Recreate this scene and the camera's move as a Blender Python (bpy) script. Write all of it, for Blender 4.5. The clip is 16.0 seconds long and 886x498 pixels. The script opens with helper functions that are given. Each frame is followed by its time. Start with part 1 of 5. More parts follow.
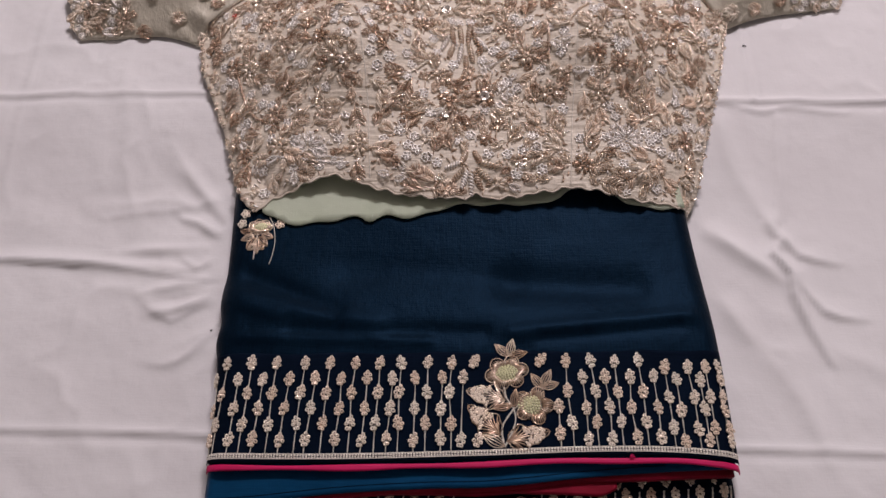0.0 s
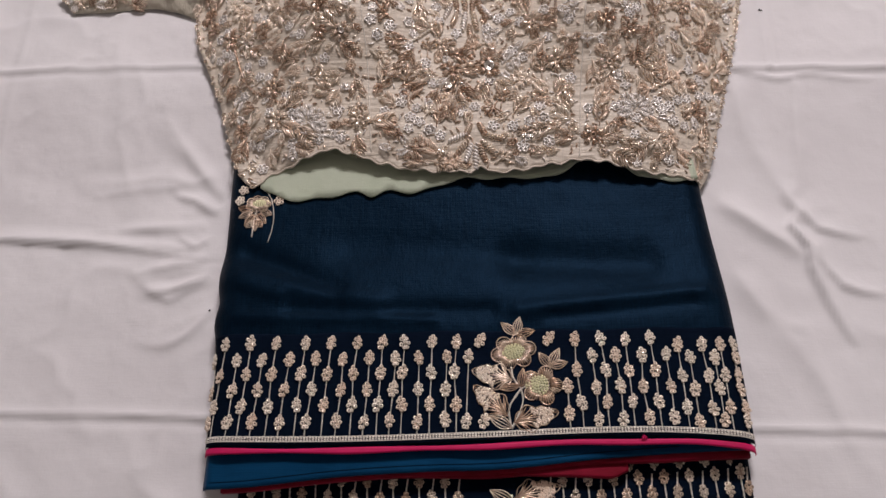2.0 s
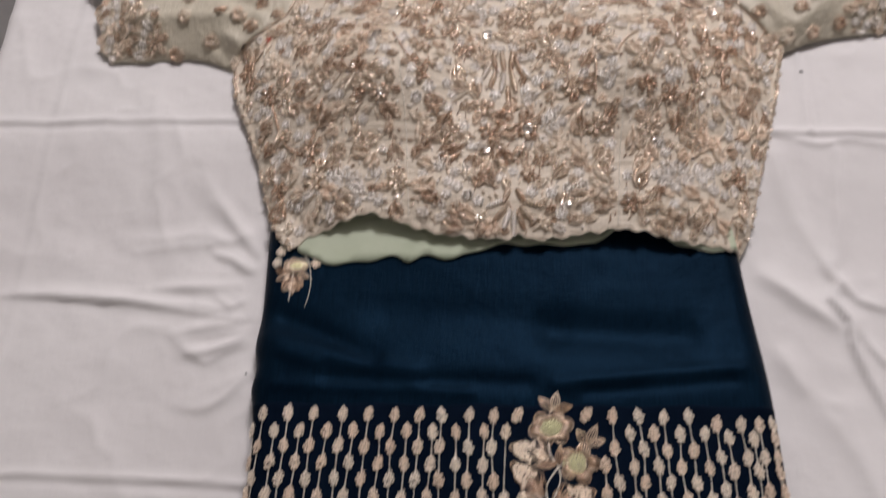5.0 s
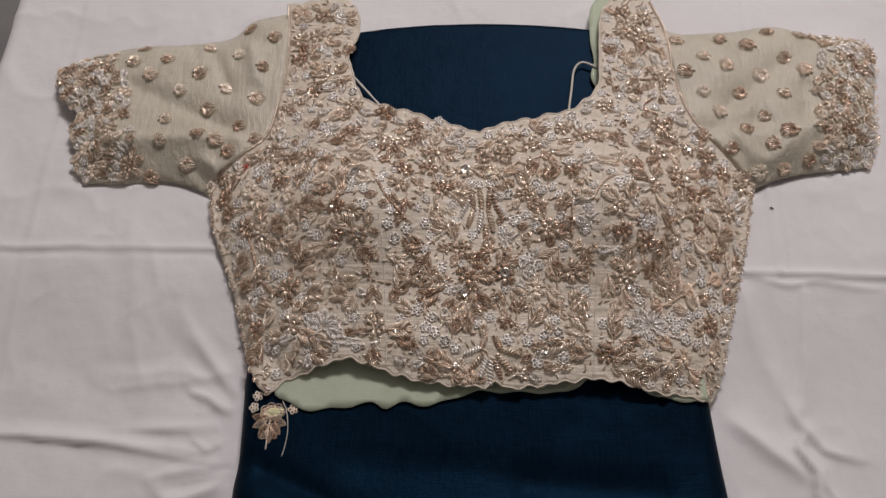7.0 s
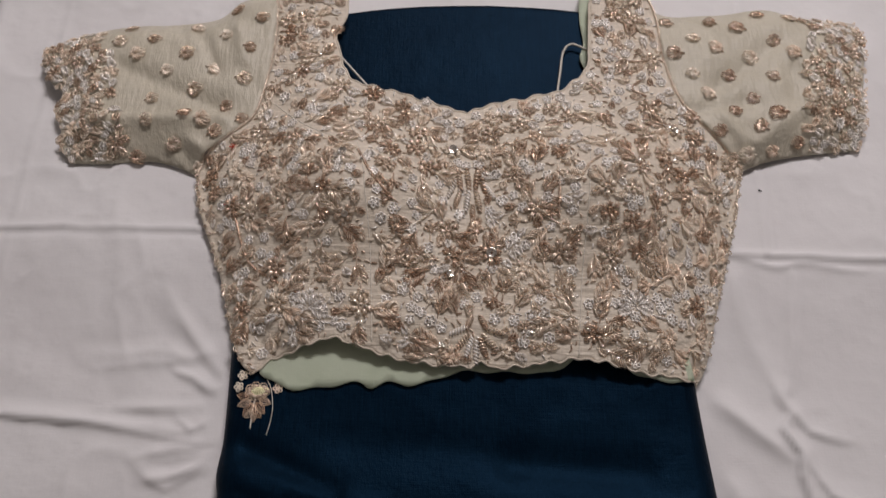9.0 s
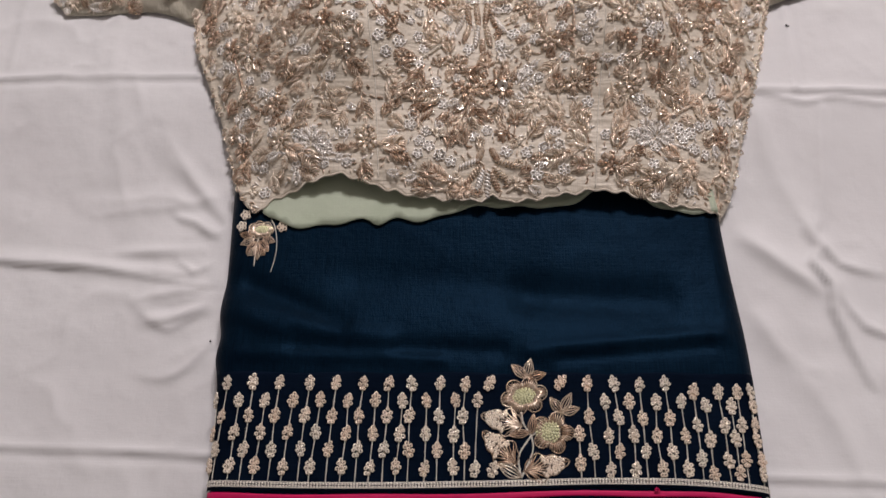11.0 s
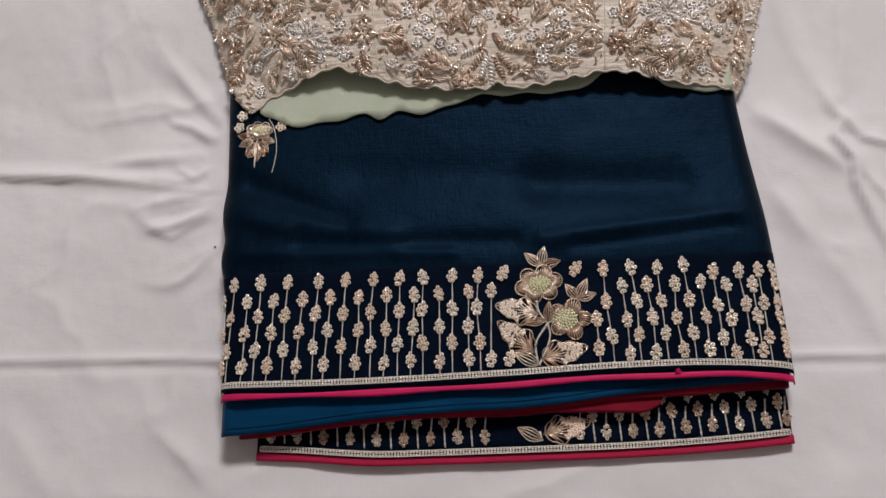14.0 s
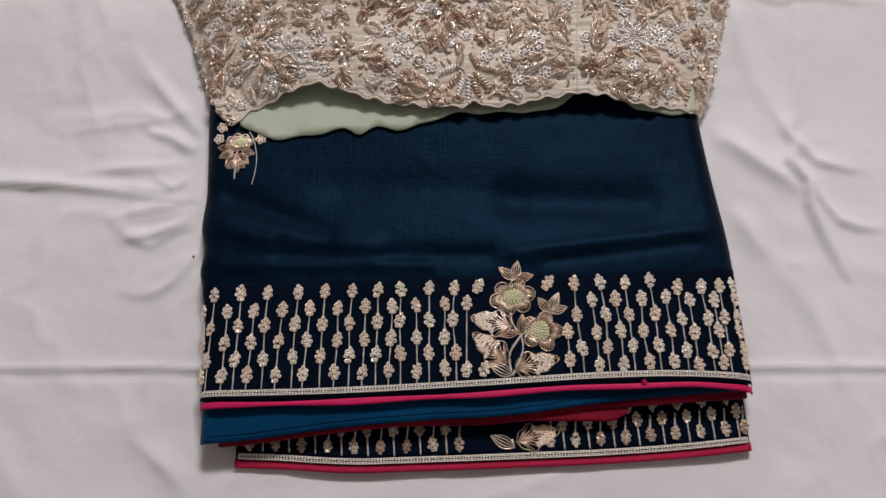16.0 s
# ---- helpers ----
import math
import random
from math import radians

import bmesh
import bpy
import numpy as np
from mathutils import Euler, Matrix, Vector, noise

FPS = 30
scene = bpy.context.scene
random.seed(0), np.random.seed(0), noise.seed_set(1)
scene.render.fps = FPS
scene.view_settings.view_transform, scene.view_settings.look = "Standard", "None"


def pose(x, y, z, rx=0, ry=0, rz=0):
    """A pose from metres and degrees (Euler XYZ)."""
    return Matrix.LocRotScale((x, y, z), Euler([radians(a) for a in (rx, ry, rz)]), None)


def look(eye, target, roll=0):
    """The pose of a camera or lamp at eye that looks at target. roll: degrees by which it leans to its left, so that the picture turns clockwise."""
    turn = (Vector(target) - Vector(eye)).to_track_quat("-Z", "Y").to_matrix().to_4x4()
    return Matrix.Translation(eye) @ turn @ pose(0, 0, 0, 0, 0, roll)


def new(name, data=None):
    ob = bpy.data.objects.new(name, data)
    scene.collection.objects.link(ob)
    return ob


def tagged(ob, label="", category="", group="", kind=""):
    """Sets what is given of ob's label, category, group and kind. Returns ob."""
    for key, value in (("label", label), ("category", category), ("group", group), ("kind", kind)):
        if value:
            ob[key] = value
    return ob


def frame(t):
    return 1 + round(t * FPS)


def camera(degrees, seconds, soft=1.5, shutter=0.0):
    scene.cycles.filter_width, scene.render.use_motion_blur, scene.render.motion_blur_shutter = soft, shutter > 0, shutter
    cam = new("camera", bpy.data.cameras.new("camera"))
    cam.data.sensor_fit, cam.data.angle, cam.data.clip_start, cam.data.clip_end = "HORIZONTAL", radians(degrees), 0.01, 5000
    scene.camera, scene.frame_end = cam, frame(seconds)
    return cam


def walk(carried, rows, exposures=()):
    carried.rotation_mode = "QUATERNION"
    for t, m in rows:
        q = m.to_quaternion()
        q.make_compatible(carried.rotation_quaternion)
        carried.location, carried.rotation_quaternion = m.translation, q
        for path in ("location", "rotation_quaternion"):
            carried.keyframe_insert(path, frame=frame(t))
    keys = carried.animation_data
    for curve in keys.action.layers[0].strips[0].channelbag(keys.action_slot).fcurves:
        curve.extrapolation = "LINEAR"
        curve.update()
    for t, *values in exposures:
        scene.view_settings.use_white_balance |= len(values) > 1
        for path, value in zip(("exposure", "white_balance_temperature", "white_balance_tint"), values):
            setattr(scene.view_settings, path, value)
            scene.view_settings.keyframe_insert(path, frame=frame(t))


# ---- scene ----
cam = camera(57.0, 16.0, shutter=0.5)
PATH = [
    (0.0, -0.0319, -0.2140, 0.5776, 27.61, 1.80, 0.19),
    (0.5, -0.0278, -0.2100, 0.5754, 26.79, 2.10, 0.09),
    (1.0, -0.0277, -0.2084, 0.5710, 26.39, 2.11, 0.43),
    (1.5, -0.0287, -0.2016, 0.5670, 25.82, 2.17, 0.49),
    (2.0, -0.0271, -0.2066, 0.5578, 26.13, 2.77, 0.07),
    (2.5, -0.0302, -0.2096, 0.5493, 24.81, 2.61, 0.04),
    (3.0, -0.0309, -0.2142, 0.5514, 24.14, 3.14, 0.21),
    (3.5, -0.0365, -0.2080, 0.5569, 24.05, 3.50, 0.88),
    (4.0, -0.0444, -0.1891, 0.5557, 23.83, 3.42, 0.90),
    (4.5, -0.0597, -0.1811, 0.5582, 23.12, 3.34, 1.33),
    (5.0, -0.0447, -0.1568, 0.5819, 25.71, 3.16, 1.32),
    (5.2, -0.0366, -0.1416, 0.5872, 26.88, 3.47, 1.11),
    (7.3, -0.0522, -0.0449, 0.6411, 24.77, 0.65, 0.82),
    (7.5, -0.0521, -0.0428, 0.6419, 24.67, 0.59, 0.71),
    (8.0, -0.0568, -0.0421, 0.6411, 24.74, 0.64, 0.70),
    (8.2, -0.0556, -0.0394, 0.6416, 24.68, 0.62, 0.74),
    (10.3, -0.0271, -0.1193, 0.5904, 24.91, 1.89, 1.42),
    (10.5, -0.0279, -0.1243, 0.5848, 23.86, 2.36, 0.88),
    (11.0, -0.0350, -0.1434, 0.5634, 22.66, 2.34, 0.78),
    (11.5, -0.0366, -0.1446, 0.5569, 20.51, 2.45, 0.55),
    (12.0, -0.0358, -0.1461, 0.5536, 19.36, 2.54, 0.19),
    (12.5, -0.0360, -0.1573, 0.5523, 19.37, 2.16, 1.19),
    (13.0, -0.0331, -0.1651, 0.5345, 18.96, 3.91, 1.00),
    (13.5, -0.0345, -0.1635, 0.5352, 17.62, 3.32, 0.77),
    (14.0, -0.0368, -0.1659, 0.5359, 18.12, 3.78, -1.55),
    (14.5, -0.0356, -0.1680, 0.5456, 19.54, 2.75, -1.68),
    (15.0, -0.0439, -0.1722, 0.5447, 19.01, 1.77, -0.77),
    (15.5, -0.0422, -0.1715, 0.5594, 18.90, 0.85, -1.89),
    (16.0, -0.0536, -0.1643, 0.5551, 18.33, 0.25, -1.86),
]
walk(cam, [(t, pose(*row)) for t, *row in PATH], [(0.0, -0.1, 6500, 18), (2.0, -0.05, 6500, 14), (4.0, 0.0, 6500, 12), (5.2, 0.0, 6500, 10), (7.3, -0.42, 6500, 10), (8.2, -0.42, 6500, 10), (10.4, -0.22, 6500, 11), (11.5, 0.0, 6500, 11), (16.0, 0.0, 6400, 10)])

# ---- light ----
world = bpy.data.worlds.new("room_air")
scene.world = world
world.use_nodes = True
world.node_tree.nodes["Background"].inputs["Color"].default_value = (0.9, 0.92, 1.0, 1)
world.node_tree.nodes["Background"].inputs["Strength"].default_value = 0.05


def area_lamp(name, eye, target, sx, sy, watts, colour):
    data = bpy.data.lights.new(name, "AREA")
    data.shape, data.size, data.size_y, data.energy, data.color = "RECTANGLE", sx, sy, watts, colour
    ob = new(name, data)
    ob.matrix_basis = look(eye, target)
    return ob


area_lamp("ceiling_lamp_light", (0.36, 1.65, 1.95), (0.0, 0.1, 0.0), 0.70, 0.38, 47.5, (1.0, 0.935, 0.95))


# ---- materials ----
def material(name, colour, rough=0.7, metal=0.0, sheen=0.0, spec=0.5):
    m = bpy.data.materials.new(name)
    m.use_nodes = True
    b = m.node_tree.nodes["Principled BSDF"]
    b.inputs["Base Color"].default_value = (*colour, 1)
    b.inputs["Roughness"].default_value = rough
    b.inputs["Metallic"].default_value = metal
    b.inputs["Sheen Weight"].default_value = sheen
    b.inputs["Specular IOR Level"].default_value = spec
    return m, m.node_tree, b


def add(tree, kind, **values):
    n = tree.nodes.new(kind)
    for key, value in values.items():
        n.inputs[key.replace("_", " ")].default_value = value
    return n


def coords(tree, scale=(1, 1, 1)):
    """Object coordinates in metres, stretched."""
    c = tree.nodes.new("ShaderNodeTexCoord")
    mp = tree.nodes.new("ShaderNodeMapping")
    mp.inputs["Scale"].default_value = scale
    tree.links.new(c.outputs["Object"], mp.inputs["Vector"])
    return mp.outputs["Vector"]


def noise_tex(tree, vec, scale, detail=3.0, rough=0.55):
    n = add(tree, "ShaderNodeTexNoise", Scale=scale, Detail=detail, Roughness=rough)
    tree.links.new(vec, n.inputs["Vector"])
    return n.outputs["Fac"]


def ramp(tree, fac, stops):
    r = tree.nodes.new("ShaderNodeValToRGB")
    while len(r.color_ramp.elements) < len(stops):
        r.color_ramp.elements.new(0.5)
    for e, (p, c) in zip(r.color_ramp.elements, stops):
        e.position, e.color = p, (*c, 1)
    tree.links.new(fac, r.inputs["Fac"])
    return r.outputs["Color"]


def bump(tree, bsdf, height, strength, distance, before=None):
    n = add(tree, "ShaderNodeBump", Strength=strength, Distance=distance)
    tree.links.new(height, n.inputs["Height"])
    if before is not None:
        tree.links.new(before, n.inputs["Normal"])
    tree.links.new(n.outputs["Normal"], bsdf.inputs["Normal"])
    return n.outputs["Normal"]


def weave(tree, bsdf, pitch, strength, slub=0.0):
    """A plain weave: crossed thread noise, finer than it can be told apart, with uneven slubs."""
    sums = None
    for stretch in ((1.0, 0.06, 1.0), (0.06, 1.0, 1.0)):
        fac = noise_tex(tree, coords(tree, stretch), 0.5 / pitch, 2.0, 0.6)
        if sums is None:
            sums = fac
        else:
            mix = tree.nodes.new("ShaderNodeMath")
            mix.operation = "ADD"
            tree.links.new(sums, mix.inputs[0])
            tree.links.new(fac, mix.inputs[1])
            sums = mix.outputs[0]
    return bump(tree, bsdf, sums, strength, pitch)


def cloth_material(name, dark, light, rough, sheen, scale, pitch, weave_strength, streak=(1, 1, 1), spec=0.5, fine=0.0, relief=0.0, crinkle=(), sheer=0.0):
    """Cloth with broad and fine variation of colour, thread streaks and a weave."""
    m, tree, b = material(name, light, rough, 0.0, sheen, spec)
    if max(light) < 0.2:
        b.inputs["Specular Tint"].default_value = (*[c / max(light) for c in light], 1)
    broad = noise_tex(tree, coords(tree), scale, 4.0)
    colour = ramp(tree, broad, [(0.3, dark), (0.7, light)])
    if fine > 0:
        streaks = noise_tex(tree, coords(tree, streak), 900.0, 2.0, 0.7)
        mul = tree.nodes.new("ShaderNodeMix")
        mul.data_type, mul.blend_type = "RGBA", "MULTIPLY"
        mul.inputs[0].default_value = fine
        tree.links.new(colour, mul.inputs[6])
        tree.links.new(ramp(tree, streaks, [(0.3, (0.35, 0.35, 0.35)), (0.7, (1, 1, 1))]), mul.inputs[7])
        colour = mul.outputs[2]
    tree.links.new(colour, b.inputs["Base Color"])
    before = weave(tree, b, pitch, weave_strength)
    if relief > 0:
        before = bump(tree, b, noise_tex(tree, coords(tree), 60.0, 4.0), relief, 0.004, before)
    if crinkle:
        # fine creases across the cloth, drawn in by the stitching
        across = noise_tex(tree, coords(tree, crinkle), 150.0, 3.0, 0.55)
        bump(tree, b, ramp(tree, across, [(0.36, (0, 0, 0)), (0.62, (1, 1, 1))]), 0.38, 0.0016, before)
    if sheer > 0:
        thin = tree.nodes.new("ShaderNodeBsdfTranslucent")
        tree.links.new(colour, thin.inputs["Color"])
        both = tree.nodes.new("ShaderNodeMixShader")
        both.inputs[0].default_value = sheer
        tree.links.new(b.outputs[0], both.inputs[1])
        tree.links.new(thin.outputs[0], both.inputs[2])
        tree.links.new(both.outputs[0], tree.nodes["Material Output"].inputs["Surface"])
    return m


SHEET = cloth_material("white_cotton", (0.755, 0.73, 0.728), (0.81, 0.792, 0.789), 0.9, 0.15, 6.0, 0.0006, 0.12, relief=0.12)
NAVY = cloth_material("navy_silk", (0.0016, 0.0063, 0.0142), (0.0032, 0.0117, 0.0243), 0.45, 0.0, 24.0, 0.0005, 0.34, (1, 0.05, 1), 0.095, 0.8, 0.20)
BAND = cloth_material("border_silk", (0.0022, 0.0048, 0.0112), (0.0038, 0.0082, 0.0185), 0.65, 0.0, 40.0, 0.0005, 0.25, (0.05, 1, 1), 0.05, 0.5)
TEAL = cloth_material("blue_facing_silk", (0.003, 0.036, 0.092), (0.005, 0.052, 0.125), 0.5, 0.0, 30.0, 0.0005, 0.2, (0.05, 1, 1), 0.25, 0.35)
PINK = cloth_material("pink_piping_silk", (0.60, 0.008, 0.10), (0.70, 0.012, 0.13), 0.55, 0.0, 60.0, 0.0005, 0.2, (0.05, 1, 1), 0.25, 0.25)
# lower piping: a more crimson pink, its shadow mixed into the colour
SHADED_RASPBERRY = cloth_material("shaded_raspberry_piping_silk", (0.46, 0.010, 0.055), (0.54, 0.014, 0.075), 0.55, 0.0, 60.0, 0.0005, 0.2, (0.05, 1, 1), 0.25, 0.3)
CRIMSON = cloth_material("crimson_lining", (0.17, 0.003, 0.014), (0.27, 0.006, 0.028), 0.65, 0.0, 50.0, 0.0005, 0.2, (0.05, 1, 1), 0.12, 0.4, 0.2)
CREAM = cloth_material("cream_silk", (0.75, 0.655, 0.53), (0.84, 0.745, 0.62), 0.55, 0.15, 25.0, 0.0005, 0.15, (1, 0.06, 1), 0.4, 0.3, 0.25, (0.16, 1, 1), 0.06)
SAGE = cloth_material("sage_sleeve_silk", (0.575, 0.525, 0.415), (0.66, 0.605, 0.49), 0.5, 0.15, 25.0, 0.0005, 0.15, (0.06, 1, 1), 0.4, 0.15, 0.25, (1, 0.22, 1), 0.05)
MINT = cloth_material("mint_lining", (0.63, 0.70, 0.53), (0.71, 0.77, 0.61), 0.75, 0.1, 30.0, 0.0005, 0.2, relief=0.15, sheer=0.3)


def plain_material(name, dark, light, rough, scale, strength=0.2, depth=0.002):
    m, tree, b = material(name, light, rough)
    fac = noise_tex(tree, coords(tree), scale, 5.0)
    tree.links.new(ramp(tree, fac, [(0.3, dark), (0.7, light)]), b.inputs["Base Color"])
    bump(tree, b, fac, strength, depth)
    return m


PLASTER = plain_material("wall_paint", (0.58, 0.56, 0.535), (0.64, 0.62, 0.595), 0.85, 3.0)
FLOOR = plain_material("grey_floor_tile", (0.22, 0.215, 0.21), (0.30, 0.29, 0.285), 0.45, 9.0, 0.05)
TICKING = plain_material("mattress_ticking", (0.55, 0.55, 0.56), (0.62, 0.62, 0.62), 0.9, 40.0)


def metal_thread(name, dark, light, rough, metal):
    """Metal thread work, each motif with its own tone and a fine twist."""
    m, tree, b = material(name, light, rough, metal)
    info = tree.nodes.new("ShaderNodeObjectInfo")
    isl = tree.nodes.new("ShaderNodeNewGeometry")
    mix = tree.nodes.new("ShaderNodeMath")
    mix.operation = "MULTIPLY_ADD"
    mix.inputs[1].default_value, mix.inputs[2].default_value = 0.6, 0.0
    half = tree.nodes.new("ShaderNodeMath")
    half.operation = "MULTIPLY_ADD"
    half.inputs[1].default_value = 0.4
    tree.links.new(info.outputs["Random"], mix.inputs[0])
    tree.links.new(isl.outputs["Random Per Island"], half.inputs[0])
    tree.links.new(mix.outputs[0], half.inputs[2])
    tree.links.new(ramp(tree, half.outputs[0], [(0.1, dark), (0.9, light)]), b.inputs["Base Color"])
    bump(tree, b, noise_tex(tree, coords(tree), 2600.0, 1.0), 0.28, 0.0004)
    return m


GOLD = metal_thread("antique_gold_thread", (0.52, 0.345, 0.235), (1.0, 0.88, 0.73), 0.20, 0.66)
PALE_GOLD = metal_thread("pale_gold_thread", (0.93, 0.72, 0.555), (1.0, 0.91, 0.775), 0.20, 0.30)
SILVER = metal_thread("silver_thread", (0.90, 0.835, 0.765), (1.0, 0.955, 0.90), 0.27, 0.32)
SEQUIN = metal_thread("sequin_foil", (0.78, 0.70, 0.62), (0.92, 0.86, 0.80), 0.16, 1.0)
KNOT = metal_thread("pale_green_silk_knots", (0.60, 0.60, 0.33), (0.78, 0.76, 0.50), 0.6, 0.0)
BEAD = metal_thread("cream_glass_beads", (0.76, 0.68, 0.58), (1.0, 0.94, 0.85), 0.25, 0.1)
THREAD = metal_thread("cream_thread", (0.66, 0.61, 0.53), (0.80, 0.76, 0.68), 0.6, 0.0)
RED_THREAD = metal_thread("red_thread", (0.55, 0.04, 0.02), (0.65, 0.06, 0.03), 0.7, 0.0)
WOOD = plain_material("bed_wood", (0.10, 0.06, 0.035), (0.17, 0.10, 0.06), 0.5, 12.0)


# ---- mesh helpers ----
def mesh_object(name, verts, faces, mat, parent=None, label="", smooth=True):
    me = bpy.data.meshes.new(name)
    me.from_pydata([tuple(map(float, v)) for v in verts], [], [tuple(map(int, f)) for f in faces])
    me.update()
    if smooth:
        me.polygons.foreach_set("use_smooth", [True] * len(me.polygons))
    me.materials.append(mat)
    ob = new(name, me)
    if parent is not None:
        ob.parent = parent
    if label:
        ob["label"] = label
    return ob


def part(name, bm, mat, parent, label="", smooth=False):
    """One bmesh as one mesh object under a thing or a part."""
    me = bpy.data.meshes.new(name)
    bm.to_mesh(me)
    bm.free()
    if smooth:
        me.polygons.foreach_set("use_smooth", [True] * len(me.polygons))
    me.materials.append(mat)
    ob = new(name, me)
    ob.parent = parent
    if label:
        ob["label"] = label
    return ob


def box_bm(lo, hi, bevel=0.0):
    bm = bmesh.new()
    bmesh.ops.create_cube(bm, size=1.0)
    for v in bm.verts:
        v.co = Vector([(lo[i] + hi[i]) / 2 + v.co[i] * (hi[i] - lo[i]) for i in range(3)])
    if bevel > 0:
        bmesh.ops.bevel(bm, geom=bm.edges[:], offset=bevel, segments=3, affect="EDGES", profile=0.5)
    return bm


# ---- room ----
ROOM = ((-2.1, -2.3), (2.2, 2.4))
FLOOR_Z, CEIL_Z = -0.58, 2.05
(x0, y0), (x1, y1) = ROOM


def setting(name, lo, hi, mat, label, category):
    ob = part(name, box_bm(lo, hi), mat, None, label)
    return tagged(ob, label, category, kind="structure")


setting("floor", (x0 - 0.1, y0 - 0.1, FLOOR_Z - 0.1), (x1 + 0.1, y1 + 0.1, FLOOR_Z), FLOOR, "grey stone tile floor beside the bed", "floor")
setting("ceiling", (x0 - 0.1, y0 - 0.1, CEIL_Z), (x1 + 0.1, y1 + 0.1, CEIL_Z + 0.1), PLASTER, "plain off-white painted ceiling", "ceiling")
setting("wall_north", (x0, y1, FLOOR_Z), (x1, y1 + 0.1, CEIL_Z), PLASTER, "plain off-white painted room wall", "wall")
setting("wall_south", (x0, y0 - 0.1, FLOOR_Z), (x1, y0, CEIL_Z), PLASTER, "plain off-white painted room wall", "wall")
setting("wall_west", (x0 - 0.1, y0 - 0.1, FLOOR_Z), (x0, y1 + 0.1, CEIL_Z), PLASTER, "plain off-white painted room wall", "wall")
setting("wall_east", (x1, y0 - 0.1, FLOOR_Z), (x1 + 0.1, y1 + 0.1, CEIL_Z), PLASTER, "plain off-white painted room wall", "wall")

# ---- bed with its sheet ----
BED_L, BED_R, BED_B, BED_T = -0.488, 1.25, -0.75, 1.25
bed = tagged(new("bed"), "low wooden bed with a mattress under the white sheet", "bed")
bed.location = (0, 0, FLOOR_Z)
part("mattress", box_bm((BED_L + 0.012, BED_B + 0.01, 0.34), (BED_R, BED_T, 0.572), 0.02), TICKING, bed)
part("bed_base", box_bm((BED_L + 0.03, BED_B + 0.03, 0.10), (BED_R - 0.02, BED_T - 0.02, 0.34), 0.01), WOOD, bed)
for lx in (BED_L + 0.06, BED_R - 0.14):
    for ly in (BED_B + 0.06, BED_T - 0.14):
        part("leg", box_bm((lx, ly, 0.0), (lx + 0.07, ly + 0.07, 0.10), 0.006), WOOD, bed)


# ---- sheet ----
def segment_distance(x, y, ax, ay, bx, by):
    """Distance to a segment, signed side and place along it."""
    dx, dy = bx - ax, by - ay
    ll = dx * dx + dy * dy
    k = np.clip(((x - ax) * dx + (y - ay) * dy) / ll, 0, 1)
    px, py = x - ax - k * dx, y - ay - k * dy
    return np.hypot(px, py), np.sign(dx * py - dy * px), k


def soft_noise(x, y, scale, seed, octaves=3):
    """Smooth value noise on arrays."""
    rng = np.random.RandomState(seed)
    out, amp, total = np.zeros_like(x), 1.0, 0.0
    for o in range(octaves):
        table = rng.rand(64, 64)
        u, v = x * scale + 17.3 * o, y * scale + 9.1 * o
        i, j = np.floor(u).astype(int), np.floor(v).astype(int)
        f, g = u - i, v - j
        f, g = f * f * (3 - 2 * f), g * g * (3 - 2 * g)
        a, b = table[i % 64, j % 64], table[(i + 1) % 64, j % 64]
        c, d = table[i % 64, (j + 1) % 64], table[(i + 1) % 64, (j + 1) % 64]
        out += amp * ((a * (1 - f) + b * f) * (1 - g) + (c * (1 - f) + d * f) * g - 0.5)
        total += amp
        amp, scale = amp * 0.5, scale * 2.1
    return out / total


# press folds of the sheet: ends, height, half width
FOLDS = [
    (-0.48, 0.243, -0.15, 0.240, 0.0040, 0.0040),
    (0.15, 0.224, 1.0, 0.205, 0.0046, 0.0042),
    (-0.48, -0.054, -0.15, -0.0615, 0.0038, 0.0040),
    (0.14, -0.073, 1.0, -0.083, 0.0038, 0.0040),
    (0.232, 0.90, 0.214, 0.222, 0.0024, 0.0040),
    (0.231, 0.205, 0.216, 0.110, 0.0022, 0.0050),
    (-0.425, 0.90, -0.42, -0.60, 0.0009, 0.005),
]
# soft wrinkles where the sheet is drawn in beside the clothes
WRINKLES_WEST = [
    (-0.249, 0.070, -0.292, 0.074, 0.0022, 0.0035), (-0.285, 0.074, -0.400, 0.086, 0.0026, 0.0050), (-0.266, 0.134, -0.345, 0.131, 0.0020, 0.0055), (-0.234, 0.105, -0.270, 0.124, 0.0024, 0.0030),
    (-0.246, 0.090, -0.305, 0.091, 0.0018, 0.0035), (-0.238, 0.062, -0.284, 0.056, 0.0020, 0.0028), (-0.234, 0.055, -0.290, 0.048, 0.0022, 0.0032), (-0.232, 0.044, -0.281, 0.033, 0.0022, 0.0035),
    (-0.229, 0.020, -0.273, -0.002, 0.0012, 0.0045), (-0.233, 0.120, -0.256, 0.148, 0.0026, 0.0045), (-0.256, 0.148, -0.290, 0.186, 0.0026, 0.0055), (-0.238, 0.110, -0.252, 0.120, 0.0018, 0.0022),
    (-0.447, -0.083, -0.400, -0.113, 0.0030, 0.0026), (-0.36, -0.10, -0.28, -0.20, 0.0020, 0.0080), (-0.34, 0.28, -0.31, 0.15, 0.0012, 0.0080),
]
